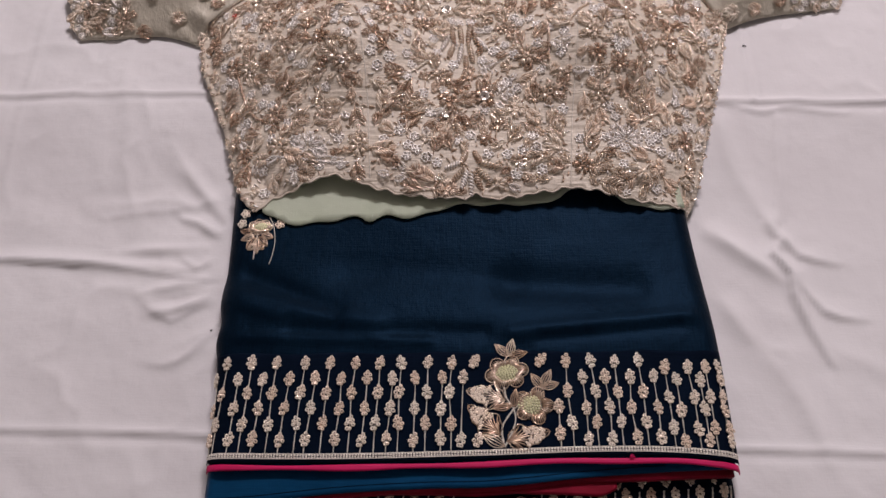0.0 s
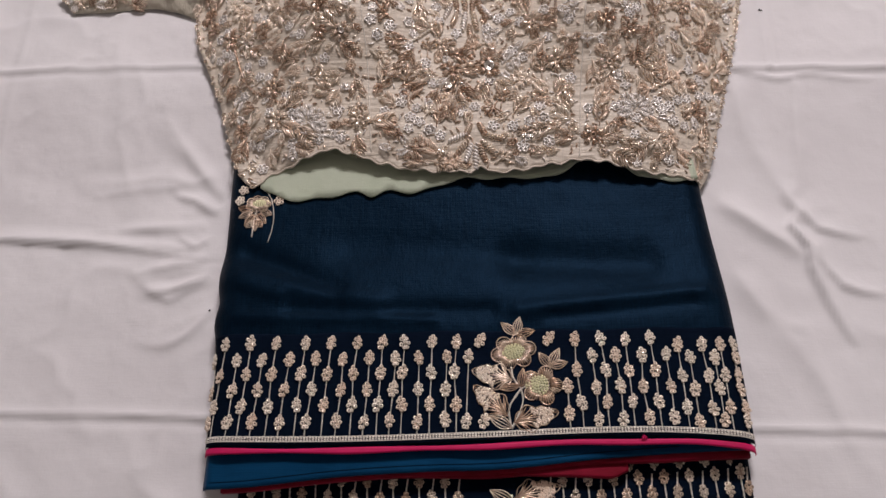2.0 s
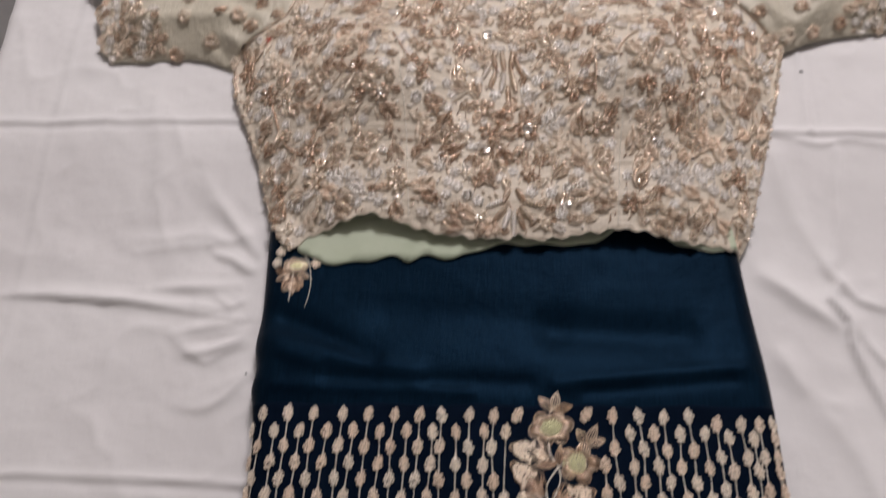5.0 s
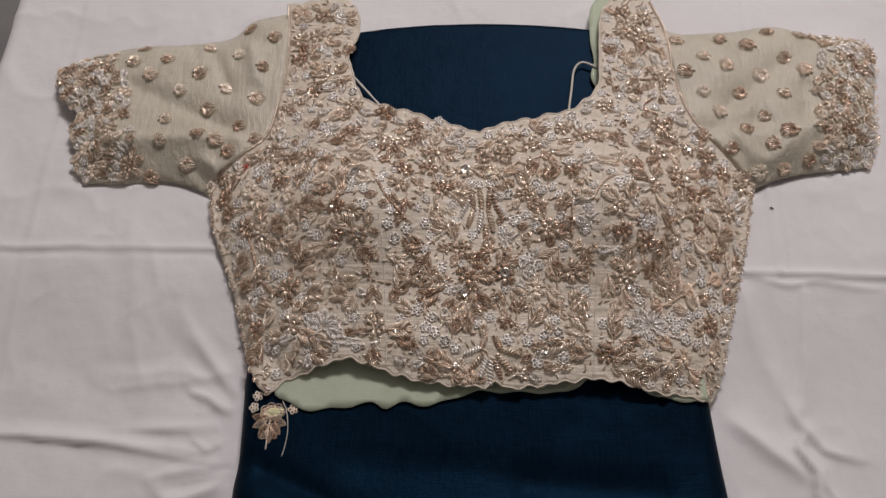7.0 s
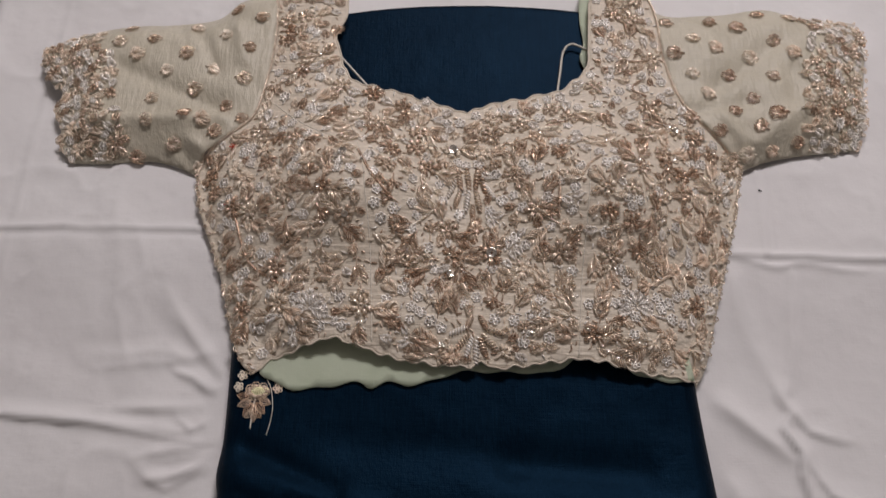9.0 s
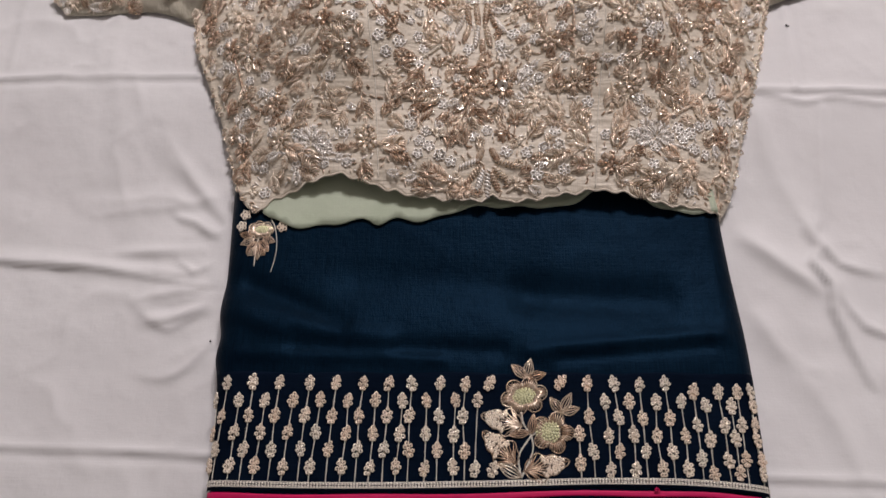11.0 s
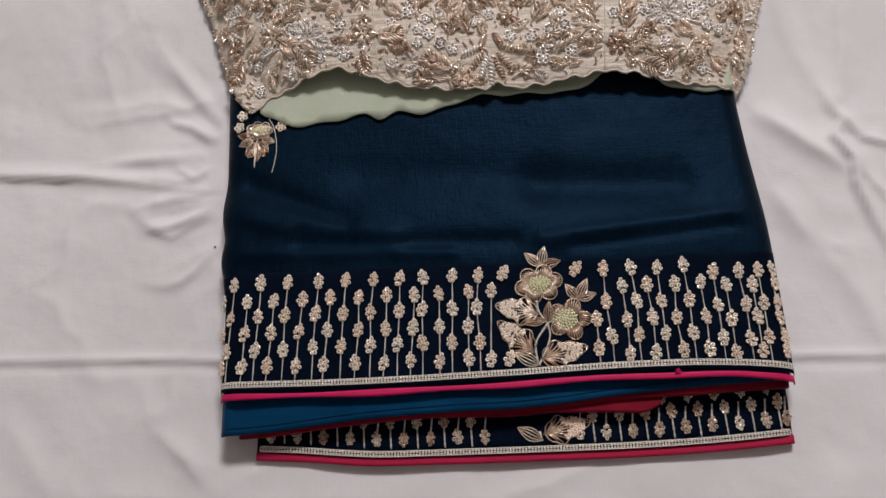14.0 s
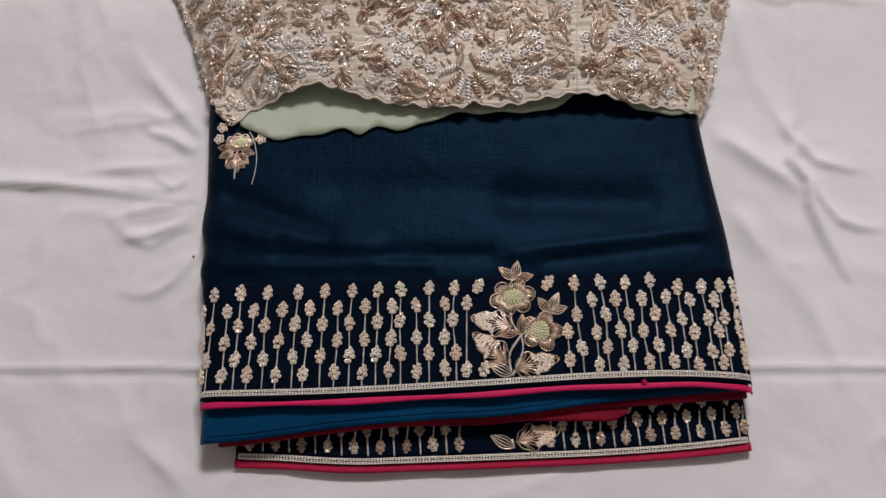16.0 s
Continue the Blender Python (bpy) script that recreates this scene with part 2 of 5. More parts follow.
WRINKLES_EAST = [
    (0.163, 0.101, 0.190, 0.078, 0.0014, 0.0060), (0.165, 0.034, 0.190, -0.009, 0.0016, 0.0075), (0.207, 0.000, 0.210, -0.060, 0.0014, 0.0070), (0.245, -0.003, 0.300, -0.030, 0.0016, 0.0065),
    (0.230, -0.10, 0.260, -0.16, 0.0016, 0.0070), (0.184, 0.200, 0.194, 0.162, 0.0020, 0.0065),
]
WRINKLES = WRINKLES_WEST + WRINKLES_EAST
# slack folds: line, height, width of the steep side and of the soft side
CREASES_EAST = [
    ([(0.179, 0.214), (0.188, 0.159), (0.206, 0.117), (0.216, 0.099)], 0.0030, 0.0100, 0.0120),
    ([(0.208, 0.106), (0.215, 0.091), (0.207, 0.079), (0.218, 0.061), (0.217, 0.044), (0.225, 0.017), (0.233, -0.008)], 0.0056, 0.0024, 0.0085),
    ([(0.161, 0.099), (0.188, 0.076), (0.214, 0.055)], 0.0040, 0.0060, 0.0110),
    ([(0.217, 0.094), (0.228, 0.077), (0.256, 0.070)], 0.0034, 0.0022, 0.0070),
    ([(0.223, 0.055), (0.237, 0.031), (0.262, 0.024)], 0.0038, 0.0024, 0.0075),
    ([(0.184, 0.220), (0.205, 0.215), (0.222, 0.211), (0.241, 0.214), (0.290, 0.210)], 0.0032, 0.0020, 0.0060),
    ([(0.159, 0.046), (0.180, 0.005)], 0.0026, 0.0080, 0.0110),
    ([(0.193, -0.011), (0.211, -0.050), (0.222, -0.094)], 0.0026, 0.0080, 0.0120),
    ([(0.231, 0.184), (0.226, 0.145), (0.224, 0.113)], 0.0028, 0.0045, 0.0090),
]
CREASES_WEST = [
    ([(-0.440, 0.084), (-0.333, 0.077), (-0.278, 0.068), (-0.251, 0.064), (-0.236, 0.062)], 0.0042, 0.0020, 0.0080),
    ([(-0.284, 0.190), (-0.257, 0.150), (-0.237, 0.123)], 0.0034, 0.0045, 0.0090),
    ([(-0.265, 0.118), (-0.250, 0.114), (-0.238, 0.103)], 0.0034, 0.0020, 0.0050),
    ([(-0.330, 0.120), (-0.289, 0.126), (-0.250, 0.129)], 0.0026, 0.0035, 0.0080),
    ([(-0.260, 0.081), (-0.246, 0.072), (-0.237, 0.078)], 0.0030, 0.0018, 0.0040),
    ([(-0.286, 0.043), (-0.260, 0.028), (-0.236, 0.043)], 0.0030, 0.0026, 0.0070),
    ([(-0.271, -0.008), (-0.250, -0.006), (-0.225, 0.017)], 0.0028, 0.0030, 0.0070),
    ([(-0.287, 0.050), (-0.258, 0.056), (-0.241, 0.057)], 0.0030, 0.0022, 0.0050),
    ([(-0.330, 0.087), (-0.283, 0.089), (-0.247, 0.086)], 0.0024, 0.0035, 0.0070),
    ([(-0.275, 0.032), (-0.251, 0.038), (-0.231, 0.050)], 0.0026, 0.0022, 0.0050),
    ([(-0.259, -0.109), (-0.237, -0.127), (-0.224, -0.144)], 0.0026, 0.0050, 0.0090),
]
CREASES = CREASES_EAST + CREASES_WEST


def catmull(points, step=0.003, closed=False):
    """A smooth line through the points, at even steps."""
    p = [np.array(a, float) for a in points]
    p = [2 * p[0] - p[1]] + p + [2 * p[-1] - p[-2]]
    out = []
    for i in range(1, len(p) - 2):
        n = max(1, int(np.linalg.norm(p[i + 1] - p[i]) / step))
        for k in range(n):
            t = k / n
            out.append(0.5 * (2 * p[i] + (p[i + 1] - p[i - 1]) * t + (2 * p[i - 1] - 5 * p[i] + 4 * p[i + 1] - p[i + 2]) * t * t
                              + (3 * p[i] - p[i - 1] - 3 * p[i + 1] + p[i + 2]) * t**3))
    out.append(p[-2])
    return np.array(out)


def crease(x, y, line, h, sharp, broad):
    """A fold of slack cloth along a line, steep to one side and soft to the other."""
    pts = catmull(line, 0.010)
    lo, hi = pts.min(0) - 4 * broad, pts.max(0) + 4 * broad
    near = (x > lo[0]) & (x < hi[0]) & (y > lo[1]) & (y < hi[1])
    out = np.zeros_like(x)
    px, py = x[near], y[near]
    wander = 0.004 * soft_noise(px, py, 28.0, 15)
    best, side, along = np.full(px.shape, 9.0), np.ones(px.shape), np.zeros(px.shape)
    for i, (a, b) in enumerate(zip(pts[:-1], pts[1:])):
        d, s, k = segment_distance(px + wander, py - wander, a[0], a[1], b[0], b[1])
        closer = d < best
        best, side, along = np.where(closer, d, best), np.where(closer, s, side), np.where(closer, (i + k) / (len(pts) - 1), along)
    width = np.where(side < 0, sharp, broad)
    fade = np.sin(math.pi * np.clip(0.08 + 0.84 * along, 0, 1)) ** 0.7
    out[near] = h * fade * (0.8 + 0.9 * soft_noise(px, py, 20.0, 16)) * np.exp(-(best / width) ** 1.4)
    return out


def sheet_height(x, y):
    k = np.clip((y - 0.12) / 0.12, 0, 1)
    z = 0.010 * k * k * (3 - 2 * k) + 0.0044 * soft_noise(x, y, 7.0, 3, 4) + 0.0022 * soft_noise(x, y, 30.0, 5, 4)
    # slack cloth: faint crumples with soft crests
    slack = 1 - np.clip(np.abs(soft_noise(x, y, 11.0, 27, 3)) * 5.0, 0, 1)
    z = z + 0.0016 * slack ** 2
    for line, h, sharp, broad in CREASES:
        z = z + crease(x, y, line, 1.35 * h, sharp, broad)
    for ax, ay, bx, by, h, w in FOLDS:
        jog = 0.004 * soft_noise(x, y, 14.0, 19)
        d, side, k = segment_distance(x + jog, y + jog, ax, ay, bx, by)
        wob = 0.75 + 0.9 * soft_noise(x, y, 18.0, 11)
        h, w = 0.75 * h, 0.72 * w
        z = z + h * wob * np.exp(-(d / w) ** 1.2) - 0.45 * h * wob * np.exp(-((d - 1.9 * w) / w) ** 2) * (side * np.sign(bx - ax + 1e-9) < 0)
    for ax, ay, bx, by, h, w in WRINKLES:
        bend = 0.007 * soft_noise(x, y, 24.0, int(abs(ax) * 1000))
        d, side, k = segment_distance(x + bend, y + bend, ax, ay, bx, by)
        h = 0.6 * h
        z = z + h * np.sin(math.pi * np.clip(k * 0.8 + 0.2, 0, 1)) * np.exp(-(d / w) ** 1.5) - 0.3 * h * np.exp(-((d - 2 * w) / w) ** 2)
    return z


def edge_axis(lo, a, b, hi, fine, coarse):
    return np.unique(np.round(np.concatenate([np.arange(lo, a, coarse), np.arange(a, b, fine), np.arange(b, hi + 1e-6, coarse)]), 5))


def build_sheet():
    xs = edge_axis(-0.487, -0.487, 0.50, 1.25, 0.0024, 0.02)
    ys = edge_axis(-0.75, -0.32, 0.66, 1.25, 0.0024, 0.02)
    # the hanging side, as arc length past the edge
    hang = np.concatenate([np.arange(0.30, 0.02, -0.02), np.arange(0.02, 0.001, -0.004)])
    gx = np.concatenate([xs[0] - hang, xs])
    X, Y = np.meshgrid(gx, ys, indexing="ij")
    inside = X >= xs[0] - 1e-9
    Z = sheet_height(np.where(inside, X, xs[0]), Y)
    s = np.where(inside, 0, xs[0] - X)
    r = 0.014
    a = np.minimum(s / r, math.pi / 2)
    past = np.maximum(s - r * math.pi / 2, 0)
    ripple = 0.010 * soft_noise(Y, Y * 0, 9.0, 8, 2)
    PX = np.where(inside, X, xs[0] - r * np.sin(a) + ripple * np.minimum(past / 0.05, 1))
    PZ = np.where(inside, Z, Z - r * (1 - np.cos(a)) - past)
    n, m = X.shape
    verts = np.stack([PX, Y, PZ], -1).reshape(-1, 3)
    idx = np.arange(n * m).reshape(n, m)
    faces = np.stack([idx[:-1, :-1], idx[1:, :-1], idx[1:, 1:], idx[:-1, 1:]], -1).reshape(-1, 4)
    ob = mesh_object("bed_sheet", verts, faces, SHEET)
    return tagged(ob, "white cotton bed sheet with press folds and wrinkles", "bed sheet")


sheet = build_sheet()


# ---- cloth helpers ----
def curve(points, x):
    """Smooth line through (x, y) points, by monotone x."""
    px, py = np.array([p[0] for p in points]), np.array([p[1] for p in points])
    slope = np.gradient(py, px)
    x = np.clip(x, px[0], px[-1])
    i = np.clip(np.searchsorted(px, x) - 1, 0, len(px) - 2)
    h = px[i + 1] - px[i]
    t = (x - px[i]) / h
    return ((2 * t**3 - 3 * t**2 + 1) * py[i] + (t**3 - 2 * t**2 + t) * h * slope[i]
            + (-2 * t**3 + 3 * t**2) * py[i + 1] + (t**3 - t**2) * h * slope[i + 1])


def slab(name, left, right, bottom, top, height, thick, mat, parent, nx=80, ny=60, label="", pack=1.0):
    """A closed sheet of cloth between four edge lines: left(y), right(y), bottom(x), top(x), with its upper face at height(x, y)."""
    u = np.linspace(0, 1, nx)
    u = 0.5 - 0.5 * np.cos(math.pi * u) if pack > 1 else u
    v = np.linspace(0, 1, ny)
    U, V = np.meshgrid(u, v, indexing="ij")
    Y = np.full_like(U, 0.0)
    X = np.full_like(U, 0.0)
    Y = float(np.mean(bottom(np.array([0.0])))) + V * float(np.mean(top(np.array([0.0])) - bottom(np.array([0.0]))))
    for _ in range(3):
        X = left(Y) + (right(Y) - left(Y)) * U
        Y = bottom(X) + (top(X) - bottom(X)) * V
    Z = height(X, Y)
    n = nx * ny
    up = np.stack([X, Y, Z], -1).reshape(-1, 3)
    dn = up - np.array([0, 0, thick])
    idx = np.arange(n).reshape(nx, ny)
    q = np.stack([idx[:-1, :-1], idx[1:, :-1], idx[1:, 1:], idx[:-1, 1:]], -1).reshape(-1, 4)
    rim = np.concatenate([idx[:, 0], idx[-1, 1:], idx[-2::-1, -1], idx[0, -2:0:-1]])
    nxt = np.roll(rim, -1)
    side = np.stack([rim, rim + n, nxt + n, nxt], -1)
    ob = mesh_object(name, np.concatenate([up, dn]), np.concatenate([q, q[:, ::-1] + n, side]), mat, parent, label)
    return ob


def line_distance(x, y, line):
    """Distance from arrays of points to a polyline."""
    best = np.full(np.shape(x), 9.0)
    for a, b in zip(line[:-1], line[1:]):
        if np.hypot(*(b - a)) > 1e-7:
            best = np.minimum(best, segment_distance(x, y, a[0], a[1], b[0], b[1])[0])
    return best


def inside_ring(x, y, ring):
    hit = np.zeros(np.shape(x), bool)
    for (ax, ay), (bx, by) in zip(ring, np.roll(ring, -1, 0)):
        if ay != by:
            hit ^= ((ay > y) != (by > y)) & (x < (bx - ax) * (y - ay) / (by - ay) + ax)
    return hit


def panel(name, ring, height, thick, mat, parent, grid=0.004, label=""):
    """A closed piece of cloth inside the outline ring, upper face at height(x, y)."""
    from mathutils.geometry import delaunay_2d_cdt
    lo, hi = ring.min(0), ring.max(0)
    gx, gy = np.meshgrid(np.arange(lo[0], hi[0], grid), np.arange(lo[1], hi[1], grid), indexing="ij")
    gx, gy = gx.ravel(), gy.ravel()
    closed = np.concatenate([ring, ring[:1]])
    keep = inside_ring(gx, gy, ring)
    gx, gy = gx[keep], gy[keep]
    keep = line_distance(gx, gy, closed[::1]) > grid * 0.45
    pts = np.concatenate([ring, np.stack([gx[keep], gy[keep]], -1)])
    k = len(ring)
    vs, _, fs, *_ = delaunay_2d_cdt([Vector(p) for p in pts], [], [list(range(k))], 1, 1e-6)
    P = np.array([(v.x, v.y) for v in vs])
    Z = height(P[:, 0], P[:, 1])
    n = len(P)
    edges = {}
    for f in fs:
        for a, b in zip(f, f[1:] + f[:1]):
            edges[(a, b)] = edges.get((a, b), 0) + 1
    rim = [(a, b) for a, b in edges if (b, a) not in edges]
    up = np.column_stack([P, Z])
    dn = up - np.array([0, 0, thick])
    faces = [tuple(f) for f in fs] + [tuple(i + n for i in reversed(f)) for f in fs] + [(b, a, a + n, b + n) for a, b in rim]
    return mesh_object(name, np.concatenate([up, dn]), faces, mat, parent, label)


# ---- folded saree ----
SAREE_L = [(-0.15, -0.2125), (-0.08, -0.2136), (-0.012, -0.2158), (0.003, -0.2186), (0.018, -0.2172), (0.036, -0.2204), (0.062, -0.2192), (0.085, -0.2200), (0.12, -0.2215), (0.30, -0.222), (0.50, -0.222)]
SAREE_R = [(-0.15, 0.1510), (-0.08, 0.1505), (0.0, 0.1490), (0.12, 0.1425), (0.30, 0.136), (0.50, 0.131)]
BEADS = [(-0.22, -0.0825), (-0.12, -0.0832), (-0.03, -0.0814), (0.06, -0.0790), (0.11, -0.0800), (0.15, -0.0838)]


def round_edge(d, r, depth):
    """How far cloth falls at a distance d from a folded edge."""
    k = np.clip(1 - d / r, 0, 1)
    return depth * (1 - np.sqrt(np.clip(1 - k * k, 0, 1)))


def top_height(x, y):
    """The upper face of the folded saree."""
    d = np.minimum(x - curve(SAREE_L, y), curve(SAREE_R, y) - x)
    z = 0.0195 + 0.0075 * np.exp(-(np.maximum(y, 0) / 0.052) ** 2) - round_edge(d, 0.016, 0.013)
    for ax, ay, bx, by, h, w in ((-0.21, 0.040, -0.10, 0.012, 0.0030, 0.009), (-0.16, 0.010, -0.02, 0.006, -0.0018, 0.006), (0.0, 0.006, 0.13, 0.018, 0.0022, 0.006),
                                 (-0.12, 0.060, 0.00, 0.052, -0.0022, 0.016), (0.00, 0.047, 0.09, 0.041, -0.0042, 0.015), (-0.20, 0.004, -0.06, 0.000, 0.0016, 0.004), (0.02, 0.001, 0.12, 0.010, -0.0016, 0.004), (-0.215, 0.034, -0.17, 0.020, 0.0020, 0.005), (-0.21, 0.062, -0.13, 0.024, -0.0026, 0.008)):
        dd = segment_distance(x, y, ax, ay, bx, by)[0]
        z = z + h * np.exp(-(dd / w) ** 2) * np.clip(d / 0.02, 0, 1)
    return z + 0.0019 * soft_noise(x * 0.6, y, 17.0, 21, 3)


saree = tagged(new("saree"), "folded navy silk saree with gold embroidered border on the sheet", "saree")
left_edge = lambda y: curve(SAREE_L, y)
right_edge = lambda y: curve(SAREE_R, y)
level = lambda v: (lambda x: np.full_like(np.asarray(x, float), v))

# lowest fold, whose border shows at the bottom
LOW_EDGE = [(-0.20, -0.1225), (-0.158, -0.1252), (-0.12, -0.1287), (-0.07, -0.1292), (0.0, -0.1290), (0.06, -0.1283), (0.11, -0.1262), (0.15, -0.1232)]
low_left = lambda y: np.full_like(np.asarray(y, float), -0.191)
low_right = lambda y: np.minimum(right_edge(np.asarray(y, float)) - 0.003, 0.1475)


def low_height(x, y):
    d = np.minimum(x + 0.191, 0.1475 - x)
    return 0.0068 - round_edge(d, 0.006, 0.003) + 0.0006 * soft_noise(x, y, 25.0, 31)


slab("lower_fold", low_left, low_right, lambda x: curve(LOW_EDGE, x), level(0.40), low_height, 0.0050, BAND, saree, 90, 60)
slab("lower_piping", low_left, low_right, lambda x: curve(LOW_EDGE, x) - 0.0048, lambda x: curve(LOW_EDGE, x) + 0.0006,
     lambda x, y: 0.0056 + 0.0004 * soft_noise(x, y, 40.0, 12), 0.0035, SHADED_RASPBERRY, saree, 120, 4, "raspberry pink silk piping, darkened by painted shade")

# middle fold: blue facing with a crimson underside
FACING = [(-0.215, -0.1138), (-0.177, -0.1118), (-0.138, -0.1076), (-0.098, -0.1046), (-0.058, -0.1030), (-0.020, -0.1022), (0.005, -0.1003), (0.030, -0.0976), (0.064, -0.0947), (0.100, -0.0925), (0.148, -0.0908)]


def mid_height(x, y):
    d = np.minimum(x + 0.211, 0.147 - x)
    return 0.0205 - round_edge(d, 0.006, 0.004) + 0.0010 * soft_noise(x, y, 30.0, 33) + 0.0012 * soft_noise(x, y * 0.3, 75.0, 34, 2)


slab("facing_fold", lambda y: np.maximum(left_edge(y) + 0.012 * np.clip((y + 0.09) / 0.02, 0, 1), -0.2110), lambda y: right_edge(y) - 0.0015 - 0.0105 * np.clip((y + 0.09) / 0.02, 0, 1), lambda x: curve(FACING, x), level(-0.030), mid_height, 0.0024, TEAL, saree, 110, 30, "teal blue facing strip with a stitched hem")
slab("crimson_fold", lambda y: np.maximum(left_edge(y) + 0.014, -0.209), lambda y: right_edge(y) - 0.012 * np.clip((y + 0.09) / 0.02, 0, 1) - 0.005, lambda x: curve(FACING, x) - 0.0022 - 0.0022 * np.clip((x - 0.04) / 0.05, 0, 1), level(-0.034),
     lambda x, y: mid_height(x, y) - 0.0026, 0.0060, CRIMSON, saree, 110, 30, "crimson lining under the facing")
slab("crimson_tail", lambda y: np.full_like(y, -0.15), lambda y: np.full_like(y, 0.067), lambda x: curve(FACING, x) - 0.0040 * np.clip((x + 0.13) / 0.10, 0, 1) - 0.0080 * np.clip(x / 0.058, 0, 1) + 0.004 * np.clip((x - 0.052) / 0.014, 0, 1) ** 2, level(-0.040),
     lambda x, y: mid_height(x, y) - 0.0050, 0.0060, CRIMSON, saree, 80, 50, "crimson lining under the facing")

# top fold
slab("upper_fold", left_edge, right_edge, lambda x: curve(BEADS, x) - 0.001, lambda x: 0.4765 - 0.75 * (x + 0.03) ** 2, top_height, 0.0055, NAVY, saree, 150, 190)
slab("border_band", left_edge, right_edge, lambda x: curve(BEADS, x) - 0.0040, lambda x: np.full_like(x, -0.0095) + 0.0006 * np.sin(x * 90), lambda x, y: top_height(x, y) + 0.0006,
     0.0012, BAND, saree, 150, 40, "dark border band of the saree")
slab("upper_piping", left_edge, right_edge, lambda x: curve(BEADS, x) - 0.0088 + 0.0005 * np.sin(x * 70), lambda x: curve(BEADS, x) - 0.0054 + 0.0004 * np.sin(x * 55 + 1), lambda x, y: top_height(x, y) - 0.0006 + 0.0005 * soft_noise(x, y, 50.0, 13),
     0.0025, PINK, saree, 150, 4, "bright pink silk piping")


# ---- blouse ----
NECK_L = [(-0.219, 0.494), (-0.187, 0.496), (-0.155, 0.491), (-0.148, 0.456), (-0.156, 0.429), (-0.151, 0.409), (-0.145, 0.388), (-0.133, 0.373), (-0.105, 0.364), (-0.060, 0.349), (-0.036, 0.340)]
NECK_R = [(-0.036, 0.340), (-0.016, 0.350), (0.020, 0.358), (0.048, 0.367), (0.070, 0.392), (0.074, 0.421), (0.081, 0.483), (0.106, 0.502), (0.127, 0.495)]
ARM_L = [(-0.219, 0.494), (-0.213, 0.441), (-0.215, 0.382), (-0.222, 0.342), (-0.243, 0.322), (-0.262, 0.305), (-0.269, 0.290)]
ARM_R = [(0.127, 0.495), (0.139, 0.457), (0.142, 0.400), (0.152, 0.360), (0.175, 0.329), (0.201, 0.300)]
SIDE_L = [(-0.269, 0.290), (-0.265, 0.264), (-0.255, 0.237), (-0.240, 0.202), (-0.226, 0.158), (-0.210, 0.121), (-0.199, 0.112)]
SIDE_R = [(0.201, 0.300), (0.189, 0.251), (0.176, 0.205), (0.163, 0.162), (0.152, 0.125), (0.143, 0.110)]
HEM_F = [(-0.199, 0.112), (-0.187, 0.122), (-0.166, 0.130), (-0.139, 0.138), (-0.114, 0.131), (-0.088, 0.123), (-0.058, 0.119), (-0.032, 0.118), (-0.024, 0.121), (-0.011, 0.117),
         (0.015, 0.120), (0.051, 0.124), (0.079, 0.120), (0.096, 0.115), (0.117, 0.114), (0.143, 0.110)]
HEM_B = [(-0.194, 0.111), (-0.178, 0.1035), (-0.160, 0.1005), (-0.137, 0.1030), (-0.118, 0.1070), (-0.108, 0.1025), (-0.095, 0.1060), (-0.079, 0.1050), (-0.064, 0.1080), (-0.047, 0.1130), (-0.030, 0.1165), (-0.002, 0.1155), (0.024, 0.1160), (0.040, 0.1215),
         (0.055, 0.1290), (0.078, 0.1280), (0.095, 0.1150), (0.11, 0.1110), (0.1385, 0.1110)]



def ruffle(line, amount, wave, phase=0.0):
    """Small uneven waves along an edge."""
    s = np.concatenate([[0], np.cumsum(np.linalg.norm(np.diff(line, axis=0), axis=1))])
    fade = np.clip(np.minimum(s, s[-1] - s) / 0.01, 0, 1)
    out = line.copy()
    out[:, 1] += fade * amount * (np.sin(s / wave * 6.28 + phase) + 0.6 * np.sin(s / wave * 3.7 + 2 * phase + 1))
    return out


FRONT_RING = np.concatenate([ruffle(catmull(NECK_L), 0.0013, 0.017)[:-1], ruffle(catmull(NECK_R), 0.0013, 0.019)[:-1], catmull(ARM_R)[:-1], catmull(SIDE_R)[:-1], ruffle(catmull(HEM_F[::-1]), 0.0012, 0.014)[:-1],
                             catmull(SIDE_L[::-1])[:-1], catmull(ARM_L[::-1])[:-1]])
SIDES = (catmull(SIDE_L), catmull(SIDE_R))
HEM_LINE = ruffle(catmull(HEM_F[::-1]), 0.0012, 0.014)[::-1]
ARMS = (catmull(ARM_L), catmull(ARM_R))


